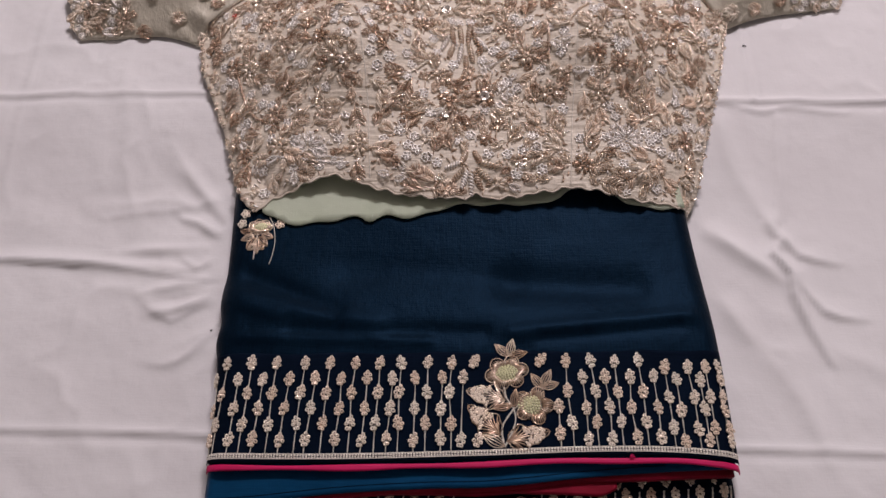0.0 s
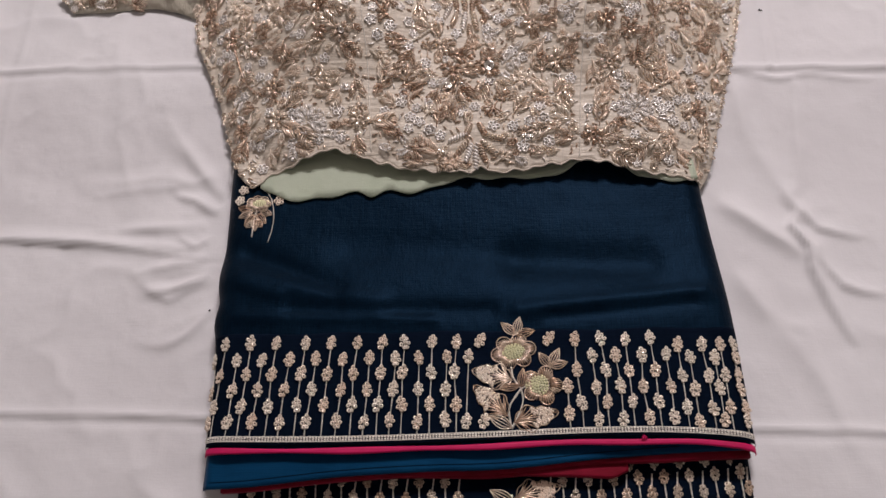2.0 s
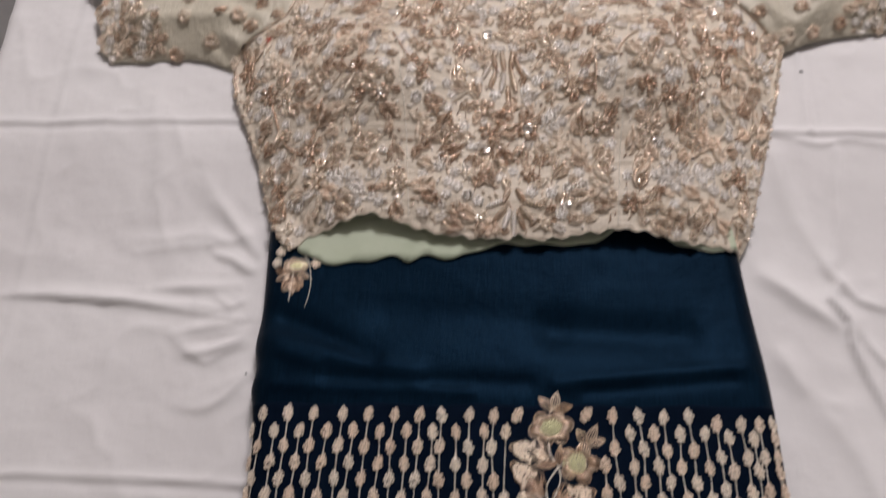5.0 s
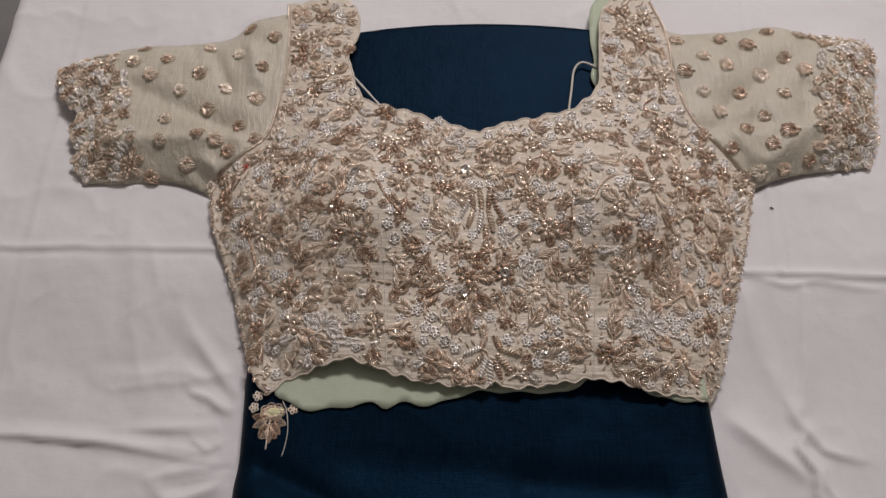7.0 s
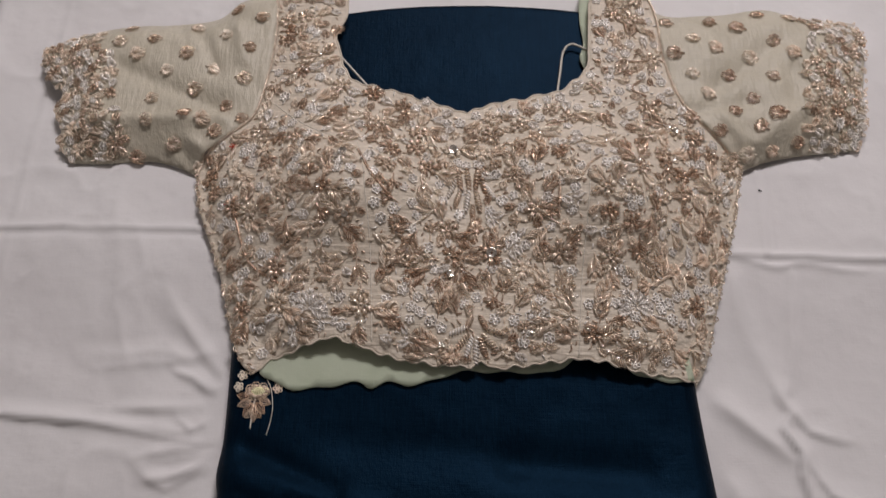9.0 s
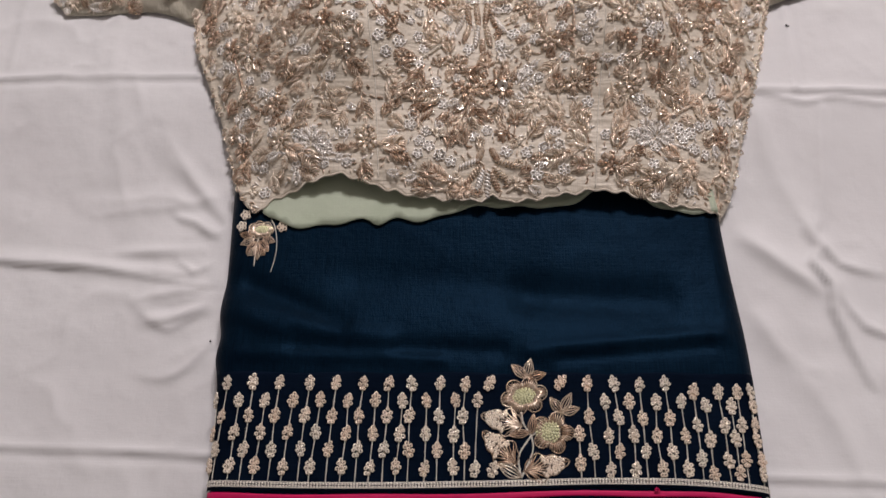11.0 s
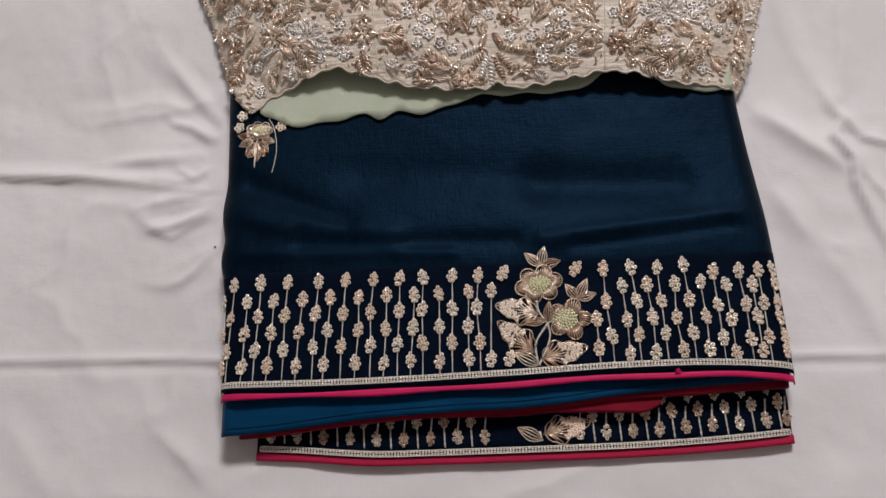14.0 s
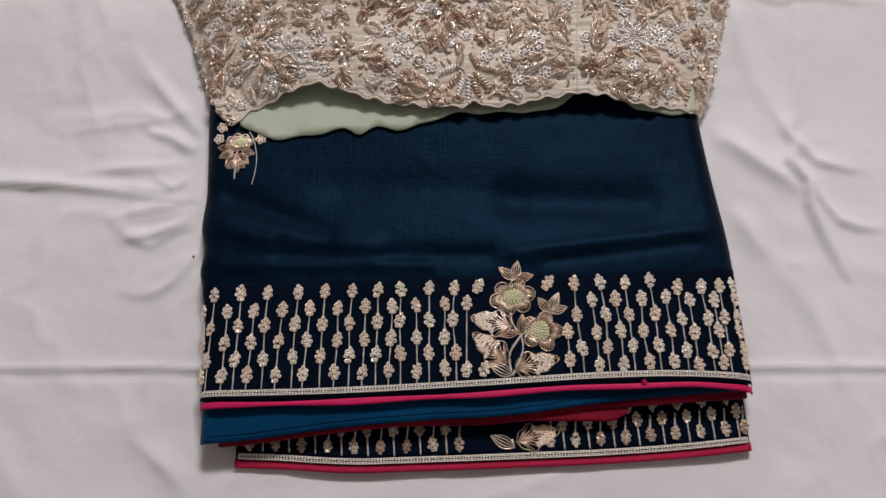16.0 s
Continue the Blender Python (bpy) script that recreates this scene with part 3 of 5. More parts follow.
def front_height(x, y):
    """The upper face of the blouse front, laid over the saree and the sheet."""
    d = np.minimum(line_distance(x, y, SIDES[0]), line_distance(x, y, SIDES[1]))
    rise = 1 - np.exp(-(d / 0.022) ** 1.2)
    over = np.clip((0.5 - np.abs(x + 0.034) / 0.37) * 8, 0, 1)
    z = 0.012 + 0.006 * over + 0.020 * rise
    for cx, cy in ((-0.135, 0.262), (0.072, 0.265)):
        z = z + 0.030 * np.exp(-(((x - cx) / 0.062) ** 2 + ((y - cy) / 0.058) ** 2))
    z = z - 0.006 * np.clip((y - 0.36) / 0.10, 0, 1)
    z = z - 0.008 * np.exp(-(line_distance(x, y, HEM_LINE) / 0.018) ** 2)
    z = z + 0.004 * np.exp(-(((x + 0.140) / 0.030) ** 2 + ((y - 0.135) / 0.020) ** 2))
    z = z + 0.003 * np.exp(-(((x - 0.055) / 0.025) ** 2 + ((y - 0.12) / 0.015) ** 2))
    z = z + 0.0026 * soft_noise(x, y, 30.0, 41, 3) + 0.0014 * soft_noise(x * 0.35, y, 110.0, 43, 2)
    on_saree = (x > curve(SAREE_L, y) + 0.003) & (x < curve(SAREE_R, y) - 0.003)
    return np.where(on_saree, np.maximum(z, top_height(x, y) + 0.0036), np.maximum(z, 0.008 + 0.010 * np.clip((y - 0.14) / 0.1, 0, 1)))


blouse = tagged(new("blouse"), "cream silk blouse covered with gold and silver embroidery", "blouse")
panel("front", FRONT_RING, front_height, 0.0016, CREAM, blouse, 0.0035)
BACK_RING = np.concatenate([catmull([(-0.19, 0.205), (-0.03, 0.215), (0.125, 0.205)])[:-1], catmull([(0.125, 0.205), (0.132, 0.16), (0.1385, 0.112)])[:-1], ruffle(catmull(HEM_B[::-1]), 0.0010, 0.030, 1.0)[:-1],
                            catmull([(-0.194, 0.112), (-0.196, 0.15), (-0.19, 0.205)])[:-1]])
panel("back_lining", BACK_RING, lambda x, y: np.maximum(top_height(np.clip(x, -0.2, 0.125), y), 0.008) + 0.0025 + 0.0012 * soft_noise(x, y, 45.0, 44), 0.0012, MINT, blouse, 0.005, "pale mint cotton lining inside the open hem")

SLEEVE_L = (
    [(-0.219, 0.494), (-0.2534, 0.4839), (-0.2792, 0.46), (-0.3467, 0.4531), (-0.3913, 0.4442), (-0.434, 0.4273)],
    [(-0.434, 0.4273), (-0.429, 0.4065), (-0.4161, 0.3836), (-0.4022, 0.3707), (-0.4052, 0.3529), (-0.3953, 0.3311), (-0.3963, 0.3192), (-0.3844, 0.3023)],
    [(-0.3844, 0.3023), (-0.3507, 0.3023), (-0.3179, 0.3053), (-0.2941, 0.3013), (-0.269, 0.29)],
)
SLEEVE_R = (
    [(0.127, 0.495), (0.1504, 0.471), (0.205, 0.472), (0.2486, 0.4779), (0.2754, 0.47), (0.327, 0.46)],
    [(0.327, 0.46), (0.332, 0.4382), (0.3191, 0.3797), (0.3131, 0.343), (0.3042, 0.3221)],
    [(0.3042, 0.3221), (0.2685, 0.3182), (0.2278, 0.3102), (0.201, 0.3)],
)


# creases of each sleeve: ends, height, width
SLEEVE_FOLDS = (
    ((-0.35, 0.395, -0.255, 0.350, -0.0060, 0.010), (-0.285, 0.440, -0.262, 0.390, -0.0045, 0.006), (-0.247, 0.440, -0.238, 0.400, 0.0040, 0.005), (-0.37, 0.337, -0.25, 0.338, 0.0050, 0.006),
     (-0.275, 0.318, -0.255, 0.300, 0.0045, 0.004), (-0.288, 0.315, -0.272, 0.296, -0.0040, 0.004), (-0.305, 0.460, -0.300, 0.430, -0.0035, 0.006)),
    ((0.185, 0.375, 0.250, 0.430, -0.0050, 0.010), (0.215, 0.320, 0.255, 0.352, 0.0055, 0.007), (0.165, 0.350, 0.215, 0.362, -0.0035, 0.008), (0.200, 0.325, 0.185, 0.345, 0.0040, 0.005),
     (0.255, 0.395, 0.250, 0.345, -0.0040, 0.008), (0.170, 0.462, 0.200, 0.440, -0.0030, 0.006)),
)


def make_sleeve(lines, arm, shift):
    top, cuff, bottom = (catmull(l) for l in lines)
    ring = np.concatenate([top[:-1], cuff[:-1], bottom[:-1], catmull(arm[::-1])[:-1]])
    if shift > 0:
        ring = ring[::-1]
    edges = np.concatenate([top]), np.concatenate([bottom])

    def height(x, y):
        d = np.minimum(line_distance(x, y, edges[0]), line_distance(x, y, edges[1]))
        near = 0.35 + 0.65 * np.clip(line_distance(x, y, cuff) / 0.035, 0, 1)
        z = 0.014 + 0.019 * near * (1 - np.exp(-(d / 0.018) ** 1.3))
        for ax, ay, bx, by, h, w in SLEEVE_FOLDS[shift]:
            z = z + h * np.exp(-(segment_distance(x, y, ax, ay, bx, by)[0] / w) ** 1.6) * np.clip(d / 0.012, 0, 1)
        return z + 0.0042 * soft_noise(x * 0.6 + y * 0.8, y * 0.6 - x * 0.8, 28.0, 51 + shift, 3)

    ob = panel("sleeve", ring, height, 0.0015, SAGE, blouse, 0.004, "sage cream silk sleeve with scattered gold sprigs")
    return ob, height, ring, cuff


sleeve_left = make_sleeve(SLEEVE_L, ARM_L, 0)
sleeve_right = make_sleeve(SLEEVE_R, ARM_R, 1)


# ---- embroidery: strands, loops, knots ----
class Work:
    """Collects the threads of one motif."""

    def __init__(self):
        self.v, self.f = [], []

    def tube(self, pts, radius, sides=5, taper=True):
        pts = [Vector(p) for p in pts]
        n, base = len(pts), len(self.v)
        for i, p in enumerate(pts):
            d = (pts[min(i + 1, n - 1)] - pts[max(i - 1, 0)]).normalized()
            a = d.cross(Vector((0, 0, 1)))
            a = a.normalized() if a.length > 1e-4 else Vector((1, 0, 0))
            b = a.cross(d)
            r = radius * (1 if not taper else 0.45 + 0.55 * math.sin(math.pi * min(max(i / (n - 1), 0.04), 0.96)) ** 0.5)
            for k in range(sides):
                w = 2 * math.pi * k / sides
                self.v.append(p + a * (r * math.cos(w)) + b * (r * math.sin(w)))
        for i in range(n - 1):
            for k in range(sides):
                q, s = base + i * sides, (k + 1) % sides
                self.f.append((q + k, q + s, q + sides + s, q + sides + k))
        self.f.append(tuple(base + k for k in reversed(range(sides))))
        self.f.append(tuple(base + (n - 1) * sides + k for k in range(sides)))
        return self

    def strand(self, x0, y0, x1, y1, radius=0.0006, arch=0.001, bow=0.0, z0=0.0, n=5):
        """A raised couched strand from point to point."""
        dx, dy = x1 - x0, y1 - y0
        pts = []
        for i in range(n):
            t = i / (n - 1)
            w = math.sin(math.pi * t)
            pts.append((x0 + dx * t - dy * bow * w, y0 + dy * t + dx * bow * w, z0 + arch * w))
        return self.tube(pts, radius)

    def loop(self, cx, cy, rx, ry, angle, radius=0.0005, z=0.0006, n=9, tilt=0.0):
        """A closed thread loop: an ellipse with its long axis at angle."""
        ca, sa = math.cos(angle), math.sin(angle)
        base, sides = len(self.v), 4
        for i in range(n):
            w = 2 * math.pi * i / n
            for k in range(sides):
                u = 2 * math.pi * (k + 0.5) / sides
                ex, ey = (rx + radius * math.cos(u)) * math.cos(w), (ry + radius * math.cos(u)) * math.sin(w)
                self.v.append(Vector((cx + ca * ex - sa * ey, cy + sa * ex + ca * ey, z + radius * math.sin(u) + tilt * math.cos(w))))
        for i in range(n):
            for k in range(sides):
                a, b = base + i * sides, base + (i + 1) % n * sides
                self.f.append((a + k, b + k, b + (k + 1) % sides, a + (k + 1) % sides))
        return self

    def knot(self, x, y, r, z=0.0):
        """A small round knot or bead."""
        base = len(self.v)
        rings = ((0.15, 0.95), (0.75, 0.62), (1.0, 0.1))
        for rr, h in rings:
            for k in range(6):
                w = math.pi / 3 * k
                self.v.append(Vector((x + r * rr * math.cos(w), y + r * rr * math.sin(w), z + r * h)))
        self.f.append(tuple(base + k for k in range(6)))
        for i in range(2):
            for k in range(6):
                a, s = base + i * 6, (k + 1) % 6
                self.f.append((a + k, a + 6 + k, a + 6 + s, a + s))
        return self

    def disc(self, x, y, r, z, tx, ty):
        """A cupped foil sequin with a pierced middle."""
        base = len(self.v)
        for rr, h in ((0.22, -0.08), (0.75, -0.02), (1.0, 0.10), (1.0, 0.04)):
            for k in range(10):
                w = math.pi / 5 * k
                px, py = r * rr * math.cos(w), r * rr * math.sin(w)
                self.v.append(Vector((x + px, y + py, z + r * h + tx * px + ty * py)))
        for i in range(3):
            for k in range(10):
                a, s = base + i * 10, (k + 1) % 10
                self.f.append((a + k, a + 10 + k, a + 10 + s, a + s))
        return self

    def mesh(self, name, mat):
        me = bpy.data.meshes.new(name)
        me.from_pydata([tuple(v) for v in self.v], [], self.f)
        me.update()
        me.polygons.foreach_set("use_smooth", [True] * len(me.polygons))
        me.materials.append(mat)
        return me


def leaf_work(length, width, pairs, rng, radius=0.0006, spine=True, lobes=0.0):
    """A rounded leaf of slanting satin strands, pillowed along its middle."""
    w = Work()
    for i in range(pairs):
        s = 0.60 * i / max(1, pairs - 1)
        reach = width / 2 * math.sin(math.pi * (0.26 + 0.80 * s)) ** 0.8 * (1 + rng.uniform(-0.14, 0.10) + lobes * (-1) ** i)
        fwd = length * rng.uniform(0.34, 0.42)
        for side in (1, -1):
            w.strand(length * s, side * 0.0002, min(length * s + fwd, length * 1.02), side * reach, radius * rng.uniform(0.85, 1.15), 0.0017, side * rng.uniform(0.06, 0.14), 0.0005)
    for k in (-0.16, 0.0, 0.16):
        w.strand(length * 0.70, k * width * 0.3, length * rng.uniform(1.0, 1.10), k * width * 0.9, radius, 0.0012)
    if spine:
        w.strand(-length * 0.28, rng.uniform(-0.0015, 0.0015), length * 0.55, 0, radius * 0.9, 0.0012, rng.uniform(-0.08, 0.08), 0.0003, 7)
    return w


def flower_work(r, petals, rng, arc=2 * math.pi, inner=0.26, radius=0.00058, per=4):
    """A blossom of uneven petals, each a bunch of strands that close at the tip."""
    w = Work()
    for i in range(petals):
        a0 = arc * (i + 0.5) / petals - arc / 2 + rng.uniform(-0.10, 0.10)
        size, spread = r * rng.uniform(0.78, 1.12), arc / petals * rng.uniform(0.72, 0.98)
        ca, sa = math.cos(a0), math.sin(a0)
        for k in range(per):
            q = (k - (per - 1) / 2) / ((per - 1) / 2)
            foot, tip = a0 + q * spread * 0.40, a0 + q * spread * 0.46
            far = size * (1 - 0.15 * q * q)
            w.strand(inner * r * math.cos(foot), inner * r * math.sin(foot), far * math.cos(tip), far * math.sin(tip), radius * rng.uniform(0.85, 1.2), 0.0019 - 0.0006 * abs(q), -q * 0.16, 0.0006)
    if arc > 6:
        w.loop(0, 0, inner * r * 0.85, inner * r * 0.75, rng.uniform(0, 3), radius * 1.1, 0.0011, 9, 0.0003)
        for k in range(4):
            a = rng.uniform(0, 6.28)
            w.knot(inner * r * 0.4 * math.cos(a), inner * r * 0.4 * math.sin(a), 0.0007, 0.0008)
    else:
        for k in range(3):
            w.strand(-0.0012 + 0.0012 * k, -inner * r * 1.4, 0.0004 * k, inner * r * 1.4, radius, 0.0014)
        w.strand(-r * 0.95, rng.uniform(-0.001, 0.001), 0, 0, radius * 1.1, 0.0010)
    return w


def sprig_work(size, rng):
    """A bunch of looped petals on a short foot, as on the sleeves."""
    w = Work()
    for a, f in ((0, 1.05), (0.58, 0.95), (-0.58, 0.95), (1.12, 0.80), (-1.12, 0.80), (1.75, 0.55), (-1.75, 0.55)):
        a += rng.uniform(-0.12, 0.12)
        ll = size * f * rng.uniform(0.85, 1.1)
        for side in (-1, 0, 1):
            w.strand(0.12 * ll * math.cos(a), 0.12 * ll * math.sin(a), ll * math.cos(a + side * 0.13), ll * math.sin(a + side * 0.13), 0.00044 * rng.uniform(0.9, 1.2), 0.0011, side * 0.24, 0.0005)
    w.strand(-size * 0.50, rng.uniform(-0.001, 0.001), 0, 0, 0.0008, 0.0010)
    return w


def floret_work(r, n, rng):
    """A ring of thread loops on one backing stitch."""
    w = Work()
    inner = []
    for i in range(n):
        a = 2 * math.pi * i / n + rng.uniform(-0.06, 0.06)
        inner.append(len(w.v) + 4 * 4 + 2)
        w.loop(r * 0.58 * math.cos(a), r * 0.58 * math.sin(a), r * 0.31, r * 0.29, a, 0.00066, 0.0006, 9)
    knot = len(w.v)
    w.knot(0, 0, r * 0.26, 0.0005)
    for i in range(n):
        w.f.append((inner[i], inner[(i + 1) % n], knot + 12 + (i * 6 // n) % 6))
    return w


def bud_work(rng):
    """A bud of six or seven curled thread loops, packed close."""
    w = Work()
    for x, y in ((0, 0.0048), (0.0019, 0.0026), (-0.0019, 0.0026), (0.0023, -0.0006), (-0.0023, -0.0006), (0.0009, -0.0034), (-0.0009, -0.0034), (0, 0.0008)):
        w.loop(x + rng.uniform(-0.0003, 0.0003), y + rng.uniform(-0.0003, 0.0003), rng.uniform(0.0009, 0.0012), rng.uniform(0.0008, 0.0011), rng.uniform(0, 3), 0.00066, 0.0009, 8, rng.uniform(-0.0004, 0.0004))
    foot = 7 * 32 + 3
    for i in range(7):
        w.f.append((32 * i + 3, 32 * ((i + 1) % 7) + 3, foot))
    return w


RNG = random.Random(7)
BUD_SHAPES = [bud_work(RNG) for _ in range(7)]
GOLD_LEAVES = [leaf_work(RNG.uniform(0.0138, 0.0168), RNG.uniform(0.0122, 0.0148), 6, RNG, 0.00060).mesh("gold_leaf", m) for m in (GOLD, GOLD, GOLD, PALE_GOLD, GOLD, GOLD, PALE_GOLD, GOLD)]
SMALL_LEAVES = [leaf_work(RNG.uniform(0.0092, 0.0112), RNG.uniform(0.0070, 0.0086), 4, RNG, 0.00058).mesh("small_leaf", m) for m in (GOLD, GOLD, PALE_GOLD, PALE_GOLD, SILVER, SILVER)]
GOLD_FLOWERS = [flower_work(RNG.uniform(0.0086, 0.0100), n, RNG).mesh("gold_flower", m) for n, m in ((6, GOLD), (6, GOLD), (7, GOLD), (5, PALE_GOLD), (7, GOLD), (6, GOLD))]
HALF_FLOWERS = [flower_work(RNG.uniform(0.0080, 0.0092), 5, RNG, math.radians(170), 0.2, 0.00058).mesh("half_flower", m) for m in (GOLD, GOLD, PALE_GOLD)]
FLORETS = [floret_work(RNG.uniform(0.0046, 0.0054), n, RNG).mesh("silver_floret", SILVER) for n in (5, 6, 5, 6)]
SPRIGS = [sprig_work(RNG.uniform(0.0078, 0.0094), RNG).mesh("gold_sprig", m) for m in (GOLD, GOLD, GOLD, PALE_GOLD, GOLD)]
BUDS = [b.mesh("bud", PALE_GOLD) for b in BUD_SHAPES]
# the same buds in darker gold: shade of the upper folds as colour
SHADED_BUDS = [b.mesh("bud", GOLD) for b in BUD_SHAPES]


def surface_frames(points, height):
    """Places and normals of the cloth at many points."""
    p = np.array([(q[0], q[1]) for q in points])
    e = 0.002
    z = height(p[:, 0], p[:, 1])
    zx = (height(p[:, 0] + e, p[:, 1]) - height(p[:, 0] - e, p[:, 1])) / (2 * e)
    zy = (height(p[:, 0], p[:, 1] + e) - height(p[:, 0], p[:, 1] - e)) / (2 * e)
    zx, zy = np.clip(zx, -1.6, 1.6), np.clip(zy, -1.6, 1.6)
    return [(Vector((x, y, c)), Vector((-a, -b, 1)).normalized()) for (x, y), c, a, b in zip(p, z, zx, zy)]


def stitch(meshes, name, points, height, parent, lift=0.0002, scale=(0.9, 1.1), rng=RNG, label=""):
    """Sews one motif at each (x, y, angle) on the cloth."""
    out = []
    for (x, y, ang), (place, nrm) in zip(points, surface_frames(points, height)):
        ob = new(name, rng.choice(meshes))
        along = Vector((math.cos(ang), math.sin(ang), 0))
        along = (along - nrm * along.dot(nrm)).normalized()
        side = nrm.cross(along)
        m = Matrix((along, side, nrm)).transposed().to_4x4()
        s = rng.uniform(*scale)
        ob.matrix_basis = Matrix.Translation(place + nrm * lift) @ m @ Matrix.Scale(s, 4)
        ob.parent = parent
        if label:
            ob["label"] = label
        out.append(ob)
    return out


def cord(name, line, height, radius, mat, parent, lift=0.0004, sides=5, twist=0.0, label=""):
    """A thread or cord laid on the cloth along a line."""
    line = np.asarray(line)
    z = height(line[:, 0], line[:, 1]) + lift
    w = Work()
    if twist <= 0:
        w.tube([(x, y, c) for (x, y), c in zip(line, z)], radius, sides, False)
    else:
        for phase in (0, math.pi):
            d = np.gradient(line, axis=0)
            nn = np.stack([-d[:, 1], d[:, 0]], -1) / (np.linalg.norm(d, axis=1, keepdims=True) + 1e-9)
            s = np.concatenate([[0], np.cumsum(np.linalg.norm(np.diff(line, axis=0), axis=1))])
            a = s / twist * 2 * math.pi + phase
            w.tube([(x + nx * radius * math.cos(t), y + ny * radius * math.cos(t), c + radius * math.sin(t)) for (x, y), (nx, ny), c, t in zip(line, nn, z, a)], radius * 0.75, sides, False)
    ob = new(name, w.mesh(name, mat))
    ob.parent = parent
    if label:
        ob["label"] = label
    return ob


# ---- saree border ----
def band_height(x, y):
    return top_height(x, y) + 0.0007


def bud_rows(columns, starts, pitch, lean, rows, rng):
    """Strands of buds, hanging one under another."""
    strands = []
    for x, y in zip(columns, starts):
        pts, px = [], x
        for r in range(rows):
            pts.append((px + rng.uniform(-0.0007, 0.0007), y - pitch * r + rng.uniform(-0.0007, 0.0007)))
            px += lean(x) + rng.uniform(-0.0006, 0.0006)
            px = min(max(px, float(left_edge(np.array(y - pitch * r))) + 0.0026), float(right_edge(np.array(y - pitch * r))) - 0.0026)
        strands.append(pts)
    return strands


lean = lambda x: -0.0016 * min(1.0, max(0.0, (-0.02 - x) / 0.12)) + (0.0005 if x > 0.02 else 0.0)
first = [-0.2033, -0.1855, -0.1677, -0.1479, -0.1300, -0.1122, -0.0944, -0.0786, -0.0607, -0.0439, -0.0281] + [0.0374 + 0.0169 * k for k in range(6)] + [0.1336, 0.1424]
second = [-0.2108, -0.1944, -0.1766, -0.1588, -0.1400, -0.1211, -0.1033, -0.0855, -0.0687, -0.0508, -0.0360] + [0.0472 + 0.0164 * k for k in range(6)] + [0.1424]
strands = bud_rows(first, [-0.0174 if x < 0.1 else -0.0219 for x in first], 0.0220, lean, 3, RNG)
strands += bud_rows(second, [-0.0291 if x < 0.1 else -0.0314 for x in second], 0.0216, lean, 3, RNG)
strands.append([(0.0300, -0.0500), (0.0300, -0.0685)])
strands.append([(-0.0260, -0.0730)])
strands.append([(0.0190, -0.0165)])
EDGE_Y = lambda x: curve(BEADS, x) + 0.0022
buds = []
for pts in strands:
    pts = [p for p in pts if not (-0.0255 < p[0] < 0.0275 and p[1] < -0.018) and not (p[0] > -0.032 and p[0] < 0.0 and -0.066 < p[1] < -0.030) and not (-0.040 < p[0] < -0.030 and -0.064 < p[1] < -0.046)]
    if not pts:
        continue
    dirs = [math.atan2(pts[0][1] - pts[-1][1], pts[0][0] - pts[-1][0]) if len(pts) > 1 else 1.2] * len(pts)
    buds += [(x, y, a - math.pi / 2 + RNG.uniform(-0.25, 0.25)) for (x, y), a in zip(pts, dirs)]
    if len(pts) > 1:
        last = pts[-1]
        tail = (last[0] + lean(last[0]) * 0.4, float(EDGE_Y(last[0])))
        way = catmull(pts + ([tail] if tail[1] < last[1] - 0.007 else []), 0.0016)
        cord("stem", way, band_height, 0.00034, THREAD, saree, 0.0003, 4, 0.0030)
stitch(BUDS, "bud", buds, band_height, saree, 0.0002, (0.90, 1.02))


def bead_trim(name, line, height, parent):
    """Two rows of cut beads between two fine cords."""
    w = Work()
    pts = catmull(line, 0.0019)
    for row in (-0.00068, 0.00068):
        for x, y in pts:
            w.strand(x - 0.00075, y + row, x + 0.00075, y + row + RNG.uniform(-0.0002, 0.0002), 0.00064 * RNG.uniform(0.88, 1.12), 0.0001, 0, 0.0, 4)
    for row in (-0.0016, 0.0016):
        w.tube([(x, y + row, 0) for x, y in pts], 0.00035, 4, False)
    xy = np.array([(v.x, v.y) for v in w.v])
    z = height(xy[:, 0], xy[:, 1])
    for v, c in zip(w.v, z):
        v.z += c + 0.0006
    ob = new(name, w.mesh(name, BEAD))
    ob.parent = parent
    ob["label"] = "double row of cream glass beads"
    return ob


bead_trim("bead_trim", [(x, float(curve(BEADS, x))) for x in np.linspace(-0.2112, 0.1480, 14)], band_height, saree)
low_beads = lambda x: curve(LOW_EDGE, x) + 0.0024
bead_trim("bead_trim", [(x, float(low_beads(np.array(x)))) for x in np.linspace(-0.188, 0.1455, 14)], lambda x, y: low_height(x, y) - 0.0002, saree)

low_cols = [-0.1815 + 0.0172 * k for k in range(9)] + [0.0160 + 0.0165 * k for k in range(8)] + [0.1440]
low_buds = []
for x in low_cols:
    base = float(low_beads(np.array(x)))
    low_buds.append((x, base + 0.0090, math.pi * RNG.choice((0, 1)) + RNG.uniform(-0.15, 0.15)))
    cord("stem", catmull([(x, base + 0.012), (x + 0.0012, base + 0.022)], 0.002), low_height, 0.0004, THREAD, saree, 0.0003, 4, 0.0030)
    if not -0.06 < x < 0.0 and x < 0.135:
        for px, up, foot in ((x + 0.0086, 0.0195, 0.003), (x + 0.0030, 0.0290, 0.024)):
            low_buds.append((px, base + up, RNG.uniform(-0.2, 0.2)))
            cord("stem", catmull([(px, base + up - 0.004), (px + 0.0005, base + foot)], 0.002), low_height, 0.0004, THREAD, saree, 0.0003, 4, 0.0030)
